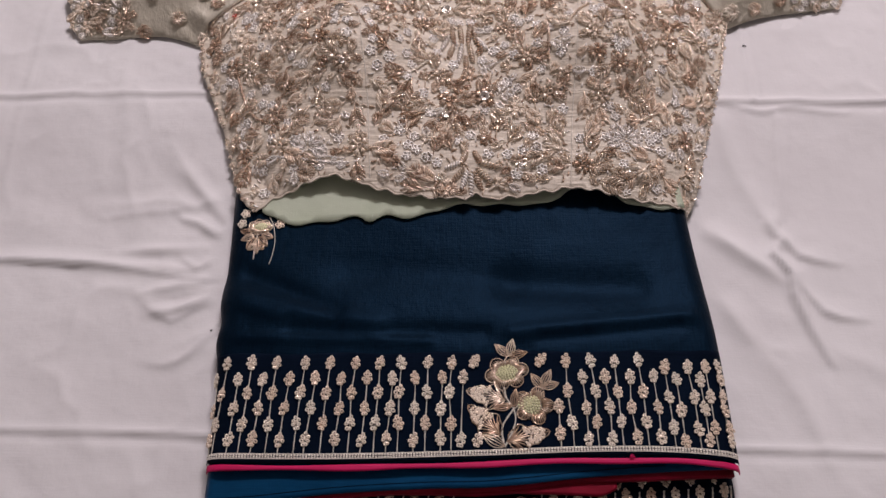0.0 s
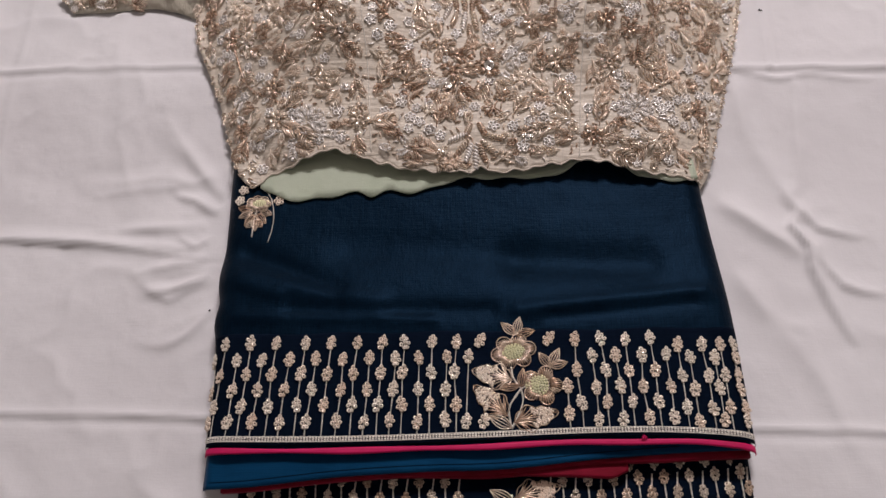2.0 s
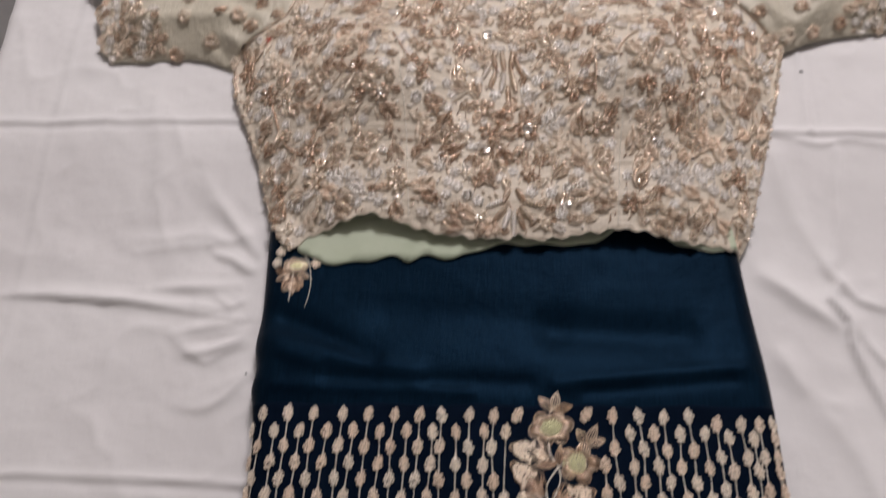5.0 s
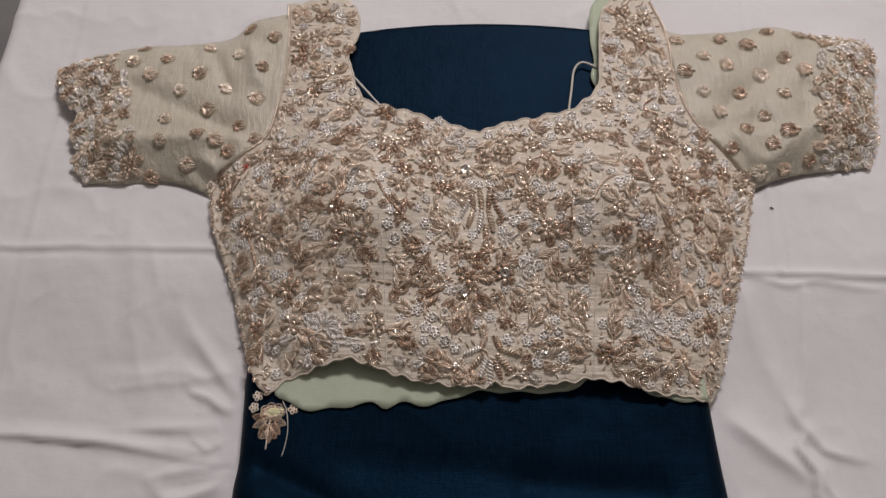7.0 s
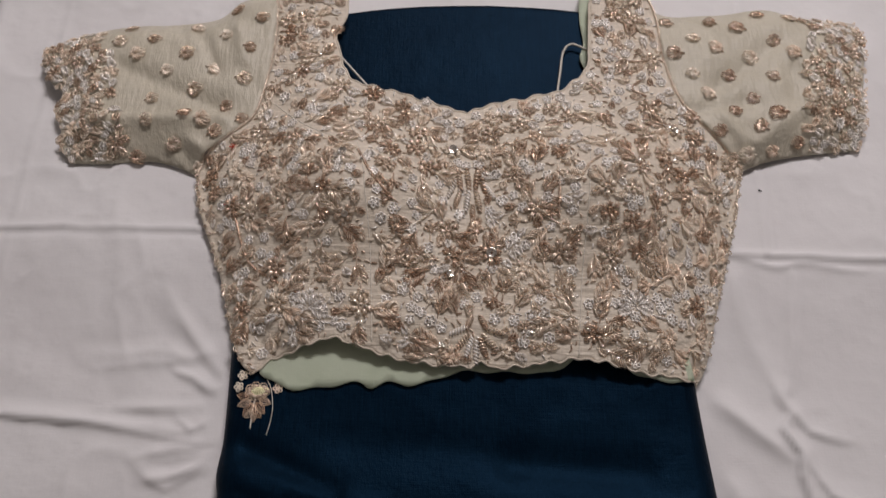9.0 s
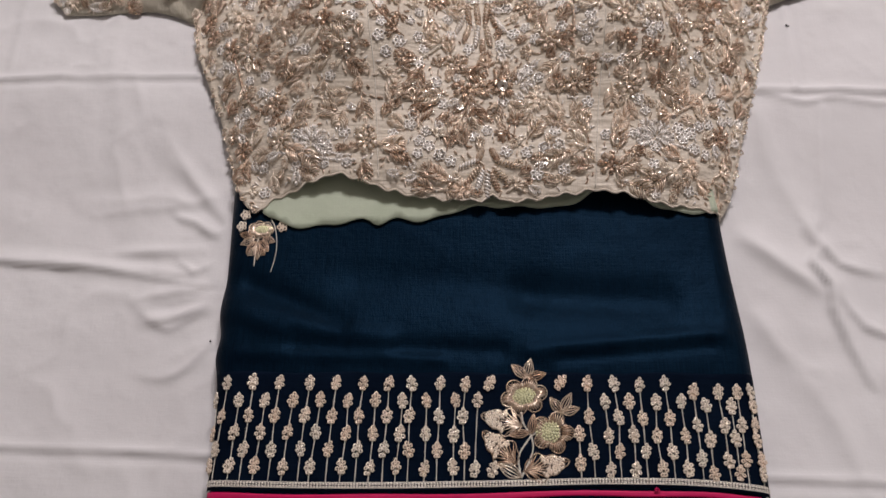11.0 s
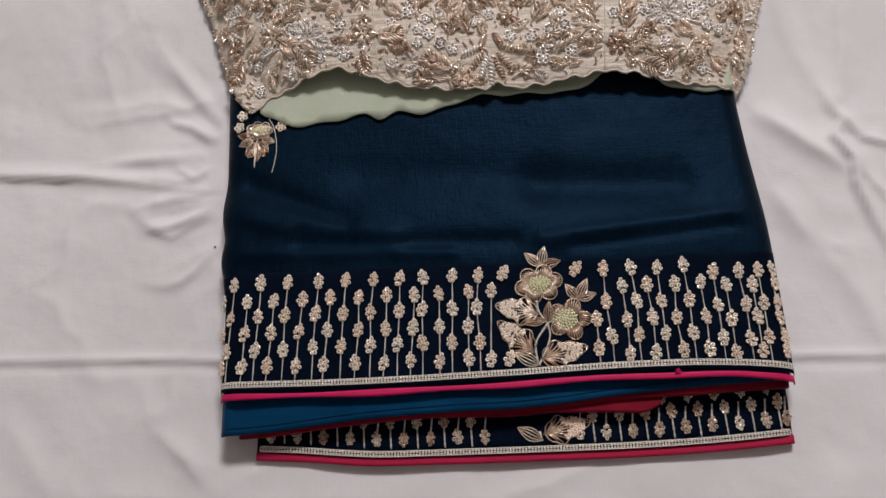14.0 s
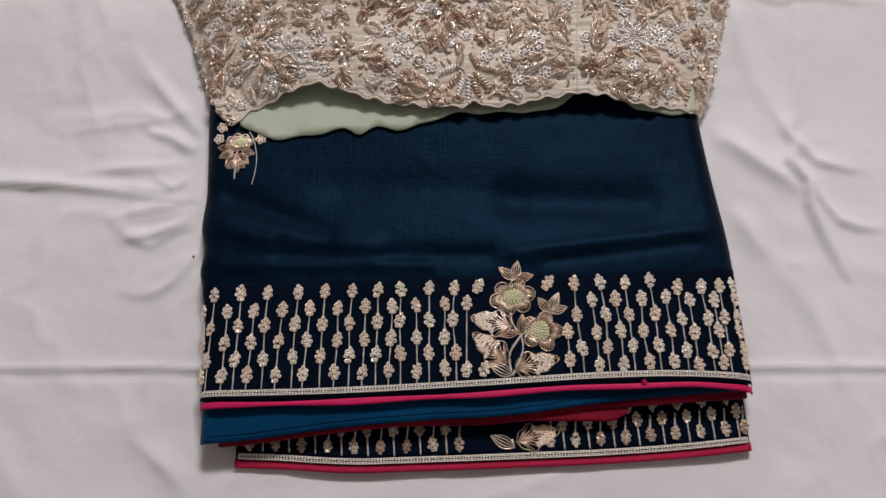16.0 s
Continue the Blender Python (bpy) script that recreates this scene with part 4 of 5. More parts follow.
# darker thread here stands for the shade on the lower fold
stitch(SHADED_BUDS, "bud", low_buds, low_height, saree, 0.0002, (0.80, 0.92))

# stitched hem of the facing
cord("hem_stitching", [(x, float(curve(FACING, x)) + 0.0040) for x in np.linspace(-0.206, 0.10, 90)], mid_height, 0.00028, NAVY, saree, 0.0001)


# ---- flowers of the saree border ----
def petal_flower(r, petals, rng, squash=1.0):
    w = Work()
    for i in range(petals):
        a0 = 2 * math.pi * i / petals
        cx, cy = r * 0.66 * math.cos(a0), r * 0.66 * math.sin(a0) * squash
        for k in range(9):
            a = a0 + (k - 4) * 0.112 * 6 / petals
            fan = 1.0 - 0.0135 * abs(k - 4) ** 2
            w.strand(r * 0.42 * math.cos(a), r * 0.42 * math.sin(a) * squash, r * fan * math.cos(a), r * fan * math.sin(a) * squash, 0.00058 * rng.uniform(0.85, 1.15), 0.0016)
        w.loop(cx, cy, r * 0.36, r * 0.34, a0, 0.00045, 0.0007, 12)
    return w


def knot_dome(r, rng, squash=1.0):
    w = Work()
    for ring, n in ((0.0, 1), (0.24, 6), (0.48, 11), (0.72, 16), (0.96, 21)):
        for i in range(n):
            a = 2 * math.pi * i / n + ring * 3
            w.knot(r * ring * math.cos(a), r * ring * math.sin(a) * squash, 0.00112, 0.0016 * (1 - ring * ring) + rng.uniform(0, 0.0003))
    return w


def saree_leaf(length, width, rng):
    """A pointed leaf: outlined, filled with long strands."""
    w = Work()
    for side in (1, -1):
        w.tube([(length * t, side * width / 2 * math.sin(math.pi * t ** 0.85), 0.0006) for t in np.linspace(0, 1, 9)], 0.00042, 4, False)
        for k in (0.52,):
            w.tube([(length * t, side * k * width / 2 * math.sin(math.pi * t ** 0.85), 0.0005 + 0.0007 * math.sin(math.pi * t)) for t in np.linspace(0.04, 0.93, 8)], 0.00042, 4)
    w.strand(0, 0, length * 0.9, 0, 0.00042, 0.0013, 0, 0.0002, 6)
    return w


def leaf_edge(t, width):
    """Half width of a pointed, lobed leaf at a share t of its length."""
    return width / 2 * min(1.0, t / 0.26) ** 0.7 * max(0.0, 1 - t) ** 0.62 * 1.28 * (1 + 0.13 * math.cos(6.28 * 3.2 * t - 1.0))


def broad_leaf(length, width, rng):
    """A lobed leaf: outlined, with long strands fanning from its foot."""
    w = Work()
    for side in (1, -1):
        w.tube([(length * t, side * leaf_edge(t, width), 0.0006) for t in np.linspace(0, 1, 19)], 0.00045, 4, False)
        for t in (0.24, 0.34, 0.44, 0.54):
            for k in (0.92, 0.55):
                w.strand(length * 0.02, side * 0.0002, length * t * (1.12 - 0.12 * k), side * k * leaf_edge(t, width), 0.00050, 0.0011, -side * 0.06)
    w.strand(-length * 0.04, 0, length * 0.62, 0, 0.0005, 0.0013, 0, 0.0002, 6)
    w.strand(length * 0.84, 0.0004, length, 0, 0.00042, 0.0007)
    return w


def leaf_beads(length, width, rng):
    """Cream beads that fill a leaf's outer part."""
    w = Work()
    for i in range(8):
        t = 0.42 + 0.060 * i
        reach = 0.82 * leaf_edge(t, width)
        n = max(1, int(reach / 0.00085))
        for k in range(-n, n + 1):
            if abs(k) >= n * (0.62 - t) * 2.2:
                w.knot(length * t + rng.uniform(-0.0005, 0.0005) + 0.0006 * (k % 2), reach * k / n + rng.uniform(-0.0003, 0.0003), 0.00098, 0.0006)
    return w


def border_spray(dx, dy, height, cut):
    """The flowering spray in the border, whole or only its foot."""
    def put(work, name, mat, x, y, deg, label=""):
        return stitch([work.mesh(name, mat)], name, [(x + dx, y + dy, math.radians(deg))], height, saree, 0.0003, (1, 1), RNG, label)[0]

    def leaf_of(name, x, y, deg, length, width):
        return put(saree_leaf(length, width, RNG), name, GOLD, x, y, deg)

    def broad(bx, by, tx, ty):
        ll, deg = math.hypot(tx - bx, ty - by), math.degrees(math.atan2(ty - by, tx - bx))
        put(broad_leaf(ll, 0.0170, RNG), "broad_leaf", GOLD, bx, by, deg)
        put(leaf_beads(ll, 0.0170, RNG), "leaf_beading", PALE_GOLD, bx, by, deg)

    def slim(bx, by, tx, ty, width=0.0062):
        leaf_of("leaf", bx, by, math.degrees(math.atan2(ty - by, tx - bx)), math.hypot(tx - bx, ty - by), width)

    def stalk(pts):
        cord("stem", catmull([(x + dx, y + dy) for x, y in pts], 0.0015), height, 0.00055, THREAD, saree, 0.0004, 4, 0.003)

    broad(-0.0060, -0.0735, 0.0230, -0.0670)
    slim(-0.0080, -0.0772, -0.0230, -0.0690, 0.0078)
    if cut:
        stalk([(-0.0080, -0.0775), (-0.0090, -0.0720)])
        return
    broad(-0.0070, -0.0450, -0.0335, -0.0380)
    broad(-0.0110, -0.0690, -0.0325, -0.0485)
    stalk([(-0.0080, -0.0775), (-0.0090, -0.0720), (-0.0090, -0.0630), (-0.0010, -0.0510)])
    stalk([(-0.0080, -0.0775), (-0.0030, -0.0680), (0.0, -0.0590), (-0.0010, -0.0510)])
    stalk([(-0.0010, -0.0510), (-0.0060, -0.0430), (-0.0070, -0.0360)])
    stalk([(-0.0010, -0.0510), (0.0030, -0.0490)])
    put(petal_flower(0.0152, 6, RNG, 0.74), "border_flower", GOLD, -0.0050, -0.0252, 12)
    put(knot_dome(0.0078, RNG, 0.74), "knot_centre", KNOT, -0.0050, -0.0252, 0, "pale green knotted flower centre")
    put(petal_flower(0.0135, 5, RNG, 1.0), "border_flower", GOLD, 0.0130, -0.0490, 0)
    put(knot_dome(0.0074, RNG, 1.0), "knot_centre", KNOT, 0.0098, -0.0485, 0, "pale green knotted flower centre")
    for bx, by, tips in ((-0.003, -0.013, ((0.0, 0.0), (-0.013, -0.004), (0.010, -0.010))), (0.019, -0.036, ((0.026, -0.023), (0.012, -0.026), (0.031, -0.033)))):
        for tx, ty in tips:
            slim(bx, by, tx, ty)
    slim(-0.001, -0.050, 0.001, -0.037, 0.0055)
    slim(-0.002, -0.049, -0.016, -0.051, 0.0052)


border_spray(0.0, 0.0, band_height, False)
border_spray(0.0, -0.0440, low_height, True)

# ---- motif at the saree's corner, by the blouse hem ----
def corner(work, name, mat, x, y, deg, label=""):
    stitch([work.mesh(name, mat)], name, [(x, y, math.radians(deg))], top_height, saree, 0.0003, (1, 1), RNG, label)


corner(petal_flower(0.0096, 7, RNG, 0.62), "corner_flower", GOLD, -0.1945, 0.0985, 0)
corner(knot_dome(0.0060, RNG, 0.62), "knot_centre", KNOT, -0.1925, 0.0990, 0, "pale green knotted flower centre")
for x, y, deg, ll in ((-0.2000, 0.0935, 168, 0.0100), (-0.1985, 0.0915, 205, 0.0110), (-0.1972, 0.0895, 240, 0.0120), (-0.1960, 0.0890, 275, 0.0145), (-0.1945, 0.0900, 310, 0.0115), (-0.1925, 0.0920, 342, 0.0100), (-0.1960, 0.0840, 225, 0.0085), (-0.1958, 0.0840, 318, 0.0085)):
    corner(saree_leaf(ll, 0.0058, RNG), "leaf", GOLD, x, y, deg)
for x, y in ((-0.2090, 0.1020), (-0.2070, 0.1110), (-0.1790, 0.1010)):
    corner(floret_work(0.0042, 5, RNG), "floret", PALE_GOLD, x, y, 40)
cord("stem", catmull([(-0.1955, 0.0925), (-0.1965, 0.0860), (-0.1968, 0.0700)], 0.0015), top_height, 0.0005, THREAD, saree, 0.0005, 4)
cord("loose_thread", catmull([(-0.1880, 0.1080), (-0.1840, 0.1000), (-0.1815, 0.0860), (-0.1822, 0.0740), (-0.1840, 0.0650)], 0.0015), top_height, 0.00030, THREAD, saree, 0.0010, 4, 0.0, "loose pale thread end")

# ---- blouse embroidery: the motifs that stand out ----
LEAF_SPOTS = [(-0.080, 0.215, 250), (-0.087, 0.284, 120), (-0.096, 0.179, 140), (-0.139, 0.197, 190), (-0.120, 0.188, 280), (-0.137, 0.180, 250), (-0.217, 0.261, 90), (-0.154, 0.222, 200), (-0.209, 0.181, 170),
              (-0.182, 0.223, 250), (-0.230, 0.224, 20), (-0.225, 0.203, 40), (-0.202, 0.171, 60), (0.023, 0.292, 70), (0.022, 0.221, 220), (0.039, 0.186, 60), (0.007, 0.170, 60), (0.039, 0.161, 150), (0.039, 0.143, 170),
              (0.064, 0.195, 270), (0.077, 0.185, 280), (0.155, 0.256, 120), (0.168, 0.250, 20), (0.155, 0.229, 0), (0.154, 0.208, 30), (0.117, 0.197, 100), (0.141, 0.191, 10)]
LEAF_SPOTS_TOP = [(-0.162, 0.411, 60), (-0.178, 0.400, 200), (-0.156, 0.434, 70), (-0.169, 0.458, 40), (-0.190, 0.436, 90), (-0.130, 0.332, 190), (-0.132, 0.306, 180), (-0.150, 0.336, 30), (-0.161, 0.356, 40), (-0.239, 0.305, 230),
                  (0.085, 0.435, 110), (0.113, 0.437, 80), (0.102, 0.395, 240), (0.156, 0.304, 90), (0.170, 0.289, 80), (0.066, 0.302, 170), (0.081, 0.332, 100), (0.127, 0.277, 270), (-0.047, 0.188, 230), (-0.036, 0.186, 290), (-0.022, 0.186, 250), (-0.006, 0.189, 310)]
FLOWER_SPOTS = [(-0.102, 0.277), (-0.117, 0.162), (-0.215, 0.244), (-0.232, 0.285), (-0.254, 0.283), (-0.132, 0.231), (-0.187, 0.194), (-0.214, 0.164), (-0.182, 0.164), (-0.046, 0.205), (-0.016, 0.206), (0.040, 0.292),
                (0.077, 0.203), (0.140, 0.262), (0.127, 0.287), (0.061, 0.143), (0.145, 0.170), (0.076, 0.236), (0.094, 0.229), (-0.249, 0.268), (-0.223, 0.276), (-0.202, 0.289), (-0.181, 0.313), (-0.215, 0.324), (-0.118, 0.360),
                (-0.099, 0.295), (-0.048, 0.300), (-0.022, 0.299), (0.009, 0.326), (0.036, 0.343), (0.099, 0.455), (0.075, 0.369), (0.114, 0.317), (0.141, 0.326), (0.188, 0.299), (0.126, 0.297), (0.118, 0.473), (-0.091, 0.345), (-0.015, 0.318)]
HALF_SPOTS = [(-0.065, 0.225, 90), (-0.118, 0.174, 270), (-0.065, 0.166, 60), (-0.083, 0.196, 90), (0.006, 0.234, 170), (0.025, 0.201, 90), (-0.096, 0.262, 270), (0.038, 0.272, 270), (-0.028, 0.226, 90), (-0.055, 0.290, 250), (-0.014, 0.290, 290), (0.009, 0.145, 90)]
SILVER_SPOTS = [(-0.200, 0.207), (-0.212, 0.220), (-0.198, 0.220), (-0.104, 0.230), (-0.080, 0.246), (-0.087, 0.259), (-0.115, 0.286), (-0.106, 0.293), (-0.108, 0.252), (-0.175, 0.242), (-0.140, 0.268), (-0.129, 0.268), (-0.129, 0.254),
                (-0.078, 0.162), (0.022, 0.169), (0.012, 0.144), (0.001, 0.152), (0.024, 0.158), (0.127, 0.211), (0.123, 0.156), (0.059, 0.166), (0.155, 0.186), (0.050, 0.256), (0.047, 0.238), (0.029, 0.270), (-0.012, 0.277), (-0.007, 0.252)]
SILVER_SPOTS_TOP = [(-0.174, 0.430), (-0.201, 0.465), (-0.166, 0.378), (-0.147, 0.344), (-0.171, 0.344), (-0.205, 0.387), (-0.118, 0.280), (-0.071, 0.352), (0.089, 0.381), (0.132, 0.387), (0.119, 0.369), (0.097, 0.365), (0.076, 0.349),
                    (0.097, 0.326), (0.059, 0.345), (0.111, 0.420), (-0.053, 0.329), (-0.073, 0.170), (-0.071, 0.158), (-0.079, 0.152), (-0.147, 0.158), (0.104, 0.162), (0.085, 0.160), (0.112, 0.172)]
VINES = [[(-0.227, 0.242), (-0.213, 0.205), (-0.193, 0.187), (-0.167, 0.172)], [(-0.125, 0.290), (-0.112, 0.265), (-0.095, 0.246)], [(-0.060, 0.245), (-0.078, 0.229), (-0.101, 0.212)],
         [(0.005, 0.285), (0.009, 0.257), (0.030, 0.233), (0.053, 0.220)], [(0.038, 0.265), (0.037, 0.233)], [(0.108, 0.181), (0.123, 0.191), (0.136, 0.203)], [(-0.074, 0.290), (-0.070, 0.262), (-0.072, 0.246)],
         [(-0.178, 0.400), (-0.190, 0.384), (-0.205, 0.372)], [(0.085, 0.412), (0.105, 0.400), (0.132, 0.402)], [(-0.128, 0.338), (-0.108, 0.328), (-0.100, 0.315)], [(-0.190, 0.156), (-0.150, 0.150), (-0.125, 0.148)],
         [(0.053, 0.262), (0.062, 0.276), (0.072, 0.284)], [(-0.080, 0.190), (-0.079, 0.172)], [(0.148, 0.270), (0.156, 0.245), (0.152, 0.225)], [(0.118, 0.380), (0.108, 0.368), (0.120, 0.360)]]
for line in VINES:
    cord("vine", catmull(line, 0.0018), front_height, 0.00095, RNG.choice((GOLD, SILVER, PALE_GOLD)), blouse, 0.0008, 4, 0.0060)

placed = []


def claim(spots, r):
    """Keeps a spot's room, and gives it back with an angle."""
    for s in spots:
        placed.append((s[0], s[1], r))
    return [(s[0], s[1], math.radians(s[2]) if len(s) > 2 else RNG.uniform(0, 6.28)) for s in spots]


def centred(spots, half):
    return [(x - half * math.cos(a), y - half * math.sin(a), a) for x, y, a in spots]


leaves = centred(claim(LEAF_SPOTS + LEAF_SPOTS_TOP, 0.0068), 0.0065)
flowers = claim(FLOWER_SPOTS, 0.0082)
halves = claim(HALF_SPOTS, 0.0065)
florets = claim(SILVER_SPOTS + SILVER_SPOTS_TOP, 0.0048)
for cx, cy in ((-0.158, 0.161), (0.095, 0.164)):
    stitch(SMALL_LEAVES[4:], "silver_leaf", [(cx + 0.004 * math.cos(a), cy + 0.004 * math.sin(a), a) for a in (-0.5, 0.15, 0.8, 1.5, 2.2, 2.9, 3.6)], front_height, blouse, 0.0002, (0.95, 1.25))
    cord("vine", catmull([(cx, cy - 0.001), (cx + 0.012, cy - 0.006), (cx + 0.030, cy - 0.009)], 0.0018), front_height, 0.0008, SILVER, blouse, 0.0008, 4, 0.0055)
claim([(-0.158, 0.166), (0.095, 0.169)], 0.0095)

# the two ribbed fans on the middle line
ribs = [(-0.036, 0.285, -0.034, 0.262), (-0.043, 0.283, -0.041, 0.262), (-0.027, 0.285, -0.029, 0.262), (-0.045, 0.272, -0.052, 0.255), (-0.041, 0.262, -0.046, 0.247), (-0.034, 0.262, -0.037, 0.243), (-0.028, 0.262, -0.025, 0.243),
        (-0.025, 0.278, -0.019, 0.256), (-0.022, 0.270, -0.013, 0.254), (-0.031, 0.250, -0.031, 0.234), (-0.034, 0.147, -0.049, 0.141), (-0.033, 0.143, -0.044, 0.129), (-0.031, 0.140, -0.036, 0.124), (-0.028, 0.138, -0.028, 0.119), (-0.025, 0.140, -0.020, 0.124),
        (-0.023, 0.143, -0.012, 0.129), (-0.022, 0.147, -0.006, 0.141), (-0.031, 0.156, -0.036, 0.145), (-0.025, 0.156, -0.020, 0.145)]
for k, (ax, ay, bx, by) in enumerate(ribs):
    w = Work()
    n = 7
    ll = math.hypot(bx - ax, by - ay)
    for i in range(n):
        c = ll * ((i + 0.5) / n - 0.5)
        wd = 0.0024 * math.sin(math.pi * (0.18 + 0.64 * (i + 0.5) / n))
        w.strand(c - 0.0011, -wd, c + 0.0011, wd, 0.0010, 0.0016)
    stitch([w.mesh("ribbed_petal", SILVER if k in (3, 5, 8, 10, 12, 13) else GOLD)], "ribbed_petal", [((ax + bx) / 2, (ay + by) / 2, math.atan2(by - ay, bx - ax))], front_height, blouse, 0.0003, (1, 1))
claim([((a + c) / 2, (b + d) / 2) for a, b, c, d in ribs], 0.0055)

# ---- blouse embroidery: the dense ground between them ----
SEAMS = ([(-0.150, 0.352), (-0.133, 0.318), (-0.121, 0.280), (-0.116, 0.244), (-0.112, 0.210), (-0.108, 0.135)], [(0.075, 0.345), (0.068, 0.318), (0.064, 0.294), (0.059, 0.233), (0.054, 0.183), (0.050, 0.126)],
             [(0.060, 0.318), (0.095, 0.345), (0.128, 0.362)], [(-0.205, 0.352), (-0.175, 0.325), (-0.135, 0.300)])
hem_back = np.concatenate([FRONT_RING, FRONT_RING[:1]])


def scatter(count, r, tries, gap=0.92, margin=0.0040):
    """Free spots on the blouse front for motifs of radius r."""
    xs = np.array([RNG.uniform(-0.272, 0.205) for _ in range(tries)])
    ys = np.array([RNG.uniform(0.108, 0.500) for _ in range(tries)])
    ok = inside_ring(xs, ys, FRONT_RING) & (line_distance(xs, ys, hem_back) > margin + 0.35 * r)
    out = []
    for x, y in zip(xs[ok], ys[ok]):
        if len(out) >= count:
            break
        if all((x - a) ** 2 + (y - b) ** 2 > (gap * (r + s)) ** 2 for a, b, s in placed):
            placed.append((x, y, r))
            out.append((x, y, RNG.uniform(0, 6.28)))
    return out


for line in SEAMS:
    placed += [(x, y, 0.0016) for x, y in catmull(line, 0.004)]


def outward(spots, sources, spread):
    """Turns leaves away from the blossom that they grow from."""
    out = []
    for x, y, _ in spots:
        fx, fy = min(((f[0], f[1]) for f in sources), key=lambda f: (f[0] - x) ** 2 + (f[1] - y) ** 2)
        out.append((x, y, math.atan2(y - fy, x - fx) + RNG.uniform(-spread, spread)))
    return out


flowers += scatter(38, 0.0072, 3000)
ground = outward(scatter(150, 0.0056, 6000, 0.84), flowers, 0.5)
leaves += centred([s for s in ground if s[1] < 0.335], 0.0058)
yoke = [s for s in ground if s[1] >= 0.335]
halves += scatter(26, 0.0056, 2500, 0.86)
florets += scatter(150, 0.0042, 7000, 0.84)
small = outward(scatter(260, 0.0034, 12000, 0.84), flowers, 0.8)
stitch(GOLD_LEAVES, "gold_leaf", leaves, front_height, blouse, 0.0002, (0.85, 1.15))
stitch(GOLD_FLOWERS, "gold_flower", flowers, front_height, blouse, 0.0002, (0.95, 1.20))
stitch(HALF_FLOWERS, "half_flower", halves, front_height, blouse, 0.0002, (0.95, 1.15))
stitch(FLORETS, "silver_floret", florets, front_height, blouse)
stitch(SMALL_LEAVES[2:], "yoke_leaf", centred(yoke, 0.0042), front_height, blouse, 0.0002, (0.9, 1.2))
stitch(SMALL_LEAVES, "small_leaf", centred(small, 0.0042), front_height, blouse, 0.0002, (0.75, 1.05))


def scatter_stuff(name, spots, height, mat, parent, maker, label):
    """Countless tiny pieces, joined into one."""
    w = Work()
    for (x, y, a), (place, nrm) in zip(spots, surface_frames(spots, height)):
        q = Work()
        maker(q, a)
        rot = Vector((0, 0, 1)).rotation_difference(nrm)
        base = len(w.v)
        w.v += [place + rot @ v for v in q.v]
        w.f += [tuple(i + base for i in f) for f in q.f]
    ob = new(name, w.mesh(name, mat))
    ob.parent = parent
    ob["kind"] = "stuff"
    ob["label"] = label
    return ob


def bugle(q, a):
    ll = RNG.uniform(0.0014, 0.0026)
    q.strand(-ll * math.cos(a), -ll * math.sin(a), ll * math.cos(a), ll * math.sin(a), 0.00065, 0.0007, RNG.uniform(-0.2, 0.2), 0.0003)


def sequin(q, a):
    q.disc(0, 0, RNG.uniform(0.0009, 0.0015), 0.0016, 0.45 * math.cos(a), 0.45 * math.sin(a))


tiny = scatter(760, 0.0017, 9000, 0.86, 0.0020)
scatter_stuff("beadwork", tiny[0::3], front_height, GOLD, blouse, bugle, "scattered gold bugle beads")
scatter_stuff("silver_beadwork", tiny[1::3], front_height, SILVER, blouse, bugle, "scattered silver bugle beads")
scatter_stuff("cream_beadwork", tiny[2::3], front_height, PALE_GOLD, blouse, bugle, "scattered pale gold bugle beads")
hosts = [RNG.choice(flowers + leaves + halves) for _ in range(230)]
foil = [(f[0] + RNG.uniform(-0.006, 0.006), f[1] + RNG.uniform(-0.006, 0.006), RNG.uniform(0, 6.28)) for f in hosts]
foil = [f for f in foil if inside_ring(np.array([f[0]]), np.array([f[1]]), FRONT_RING)[0]]
scatter_stuff("sequin_work", foil, lambda x, y: front_height(x, y) + 0.0008, SEQUIN, blouse, sequin, "scattered foil sequins")
for x, y, r in ((-0.137, 0.284, 0.0042), (-0.143, 0.279, 0.0036), (-0.048, 0.301, 0.0040), (-0.016, 0.207, 0.0042), (0.141, 0.325, 0.0030), (-0.132, 0.231, 0.0028), (-0.048, 0.190, 0.0030)):
    stitch([Work().disc(0, 0, r, 0.002, 0.2, -0.2).mesh("large_sequin", SEQUIN)], "large_sequin", [(x, y, RNG.uniform(0, 6))], front_height, blouse, 0.0008, (1, 1), RNG, "large shiny foil sequin")

# ---- blouse seams and edges ----
for line in (ARM_L, ARM_R):
    cord("armhole_cord", catmull(line, 0.0018), lambda x, y: np.maximum(front_height(x, y), 0.010), 0.0008, PALE_GOLD, blouse, 0.0010, 4, 0.0055)
for line in SEAMS:
    cord("seam", catmull(line, 0.003), front_height, 0.00035, THREAD, blouse, 0.0001, 4)
cord("neck_piping", np.concatenate([ruffle(catmull(NECK_L), 0.0013, 0.017)[24:-1], ruffle(catmull(NECK_R), 0.0013, 0.019)[:-16]]), front_height, 0.0010, CREAM, blouse, -0.0003, 6)
cord("hem_piping", HEM_LINE, front_height, 0.0009, CREAM, blouse, -0.0004, 6)


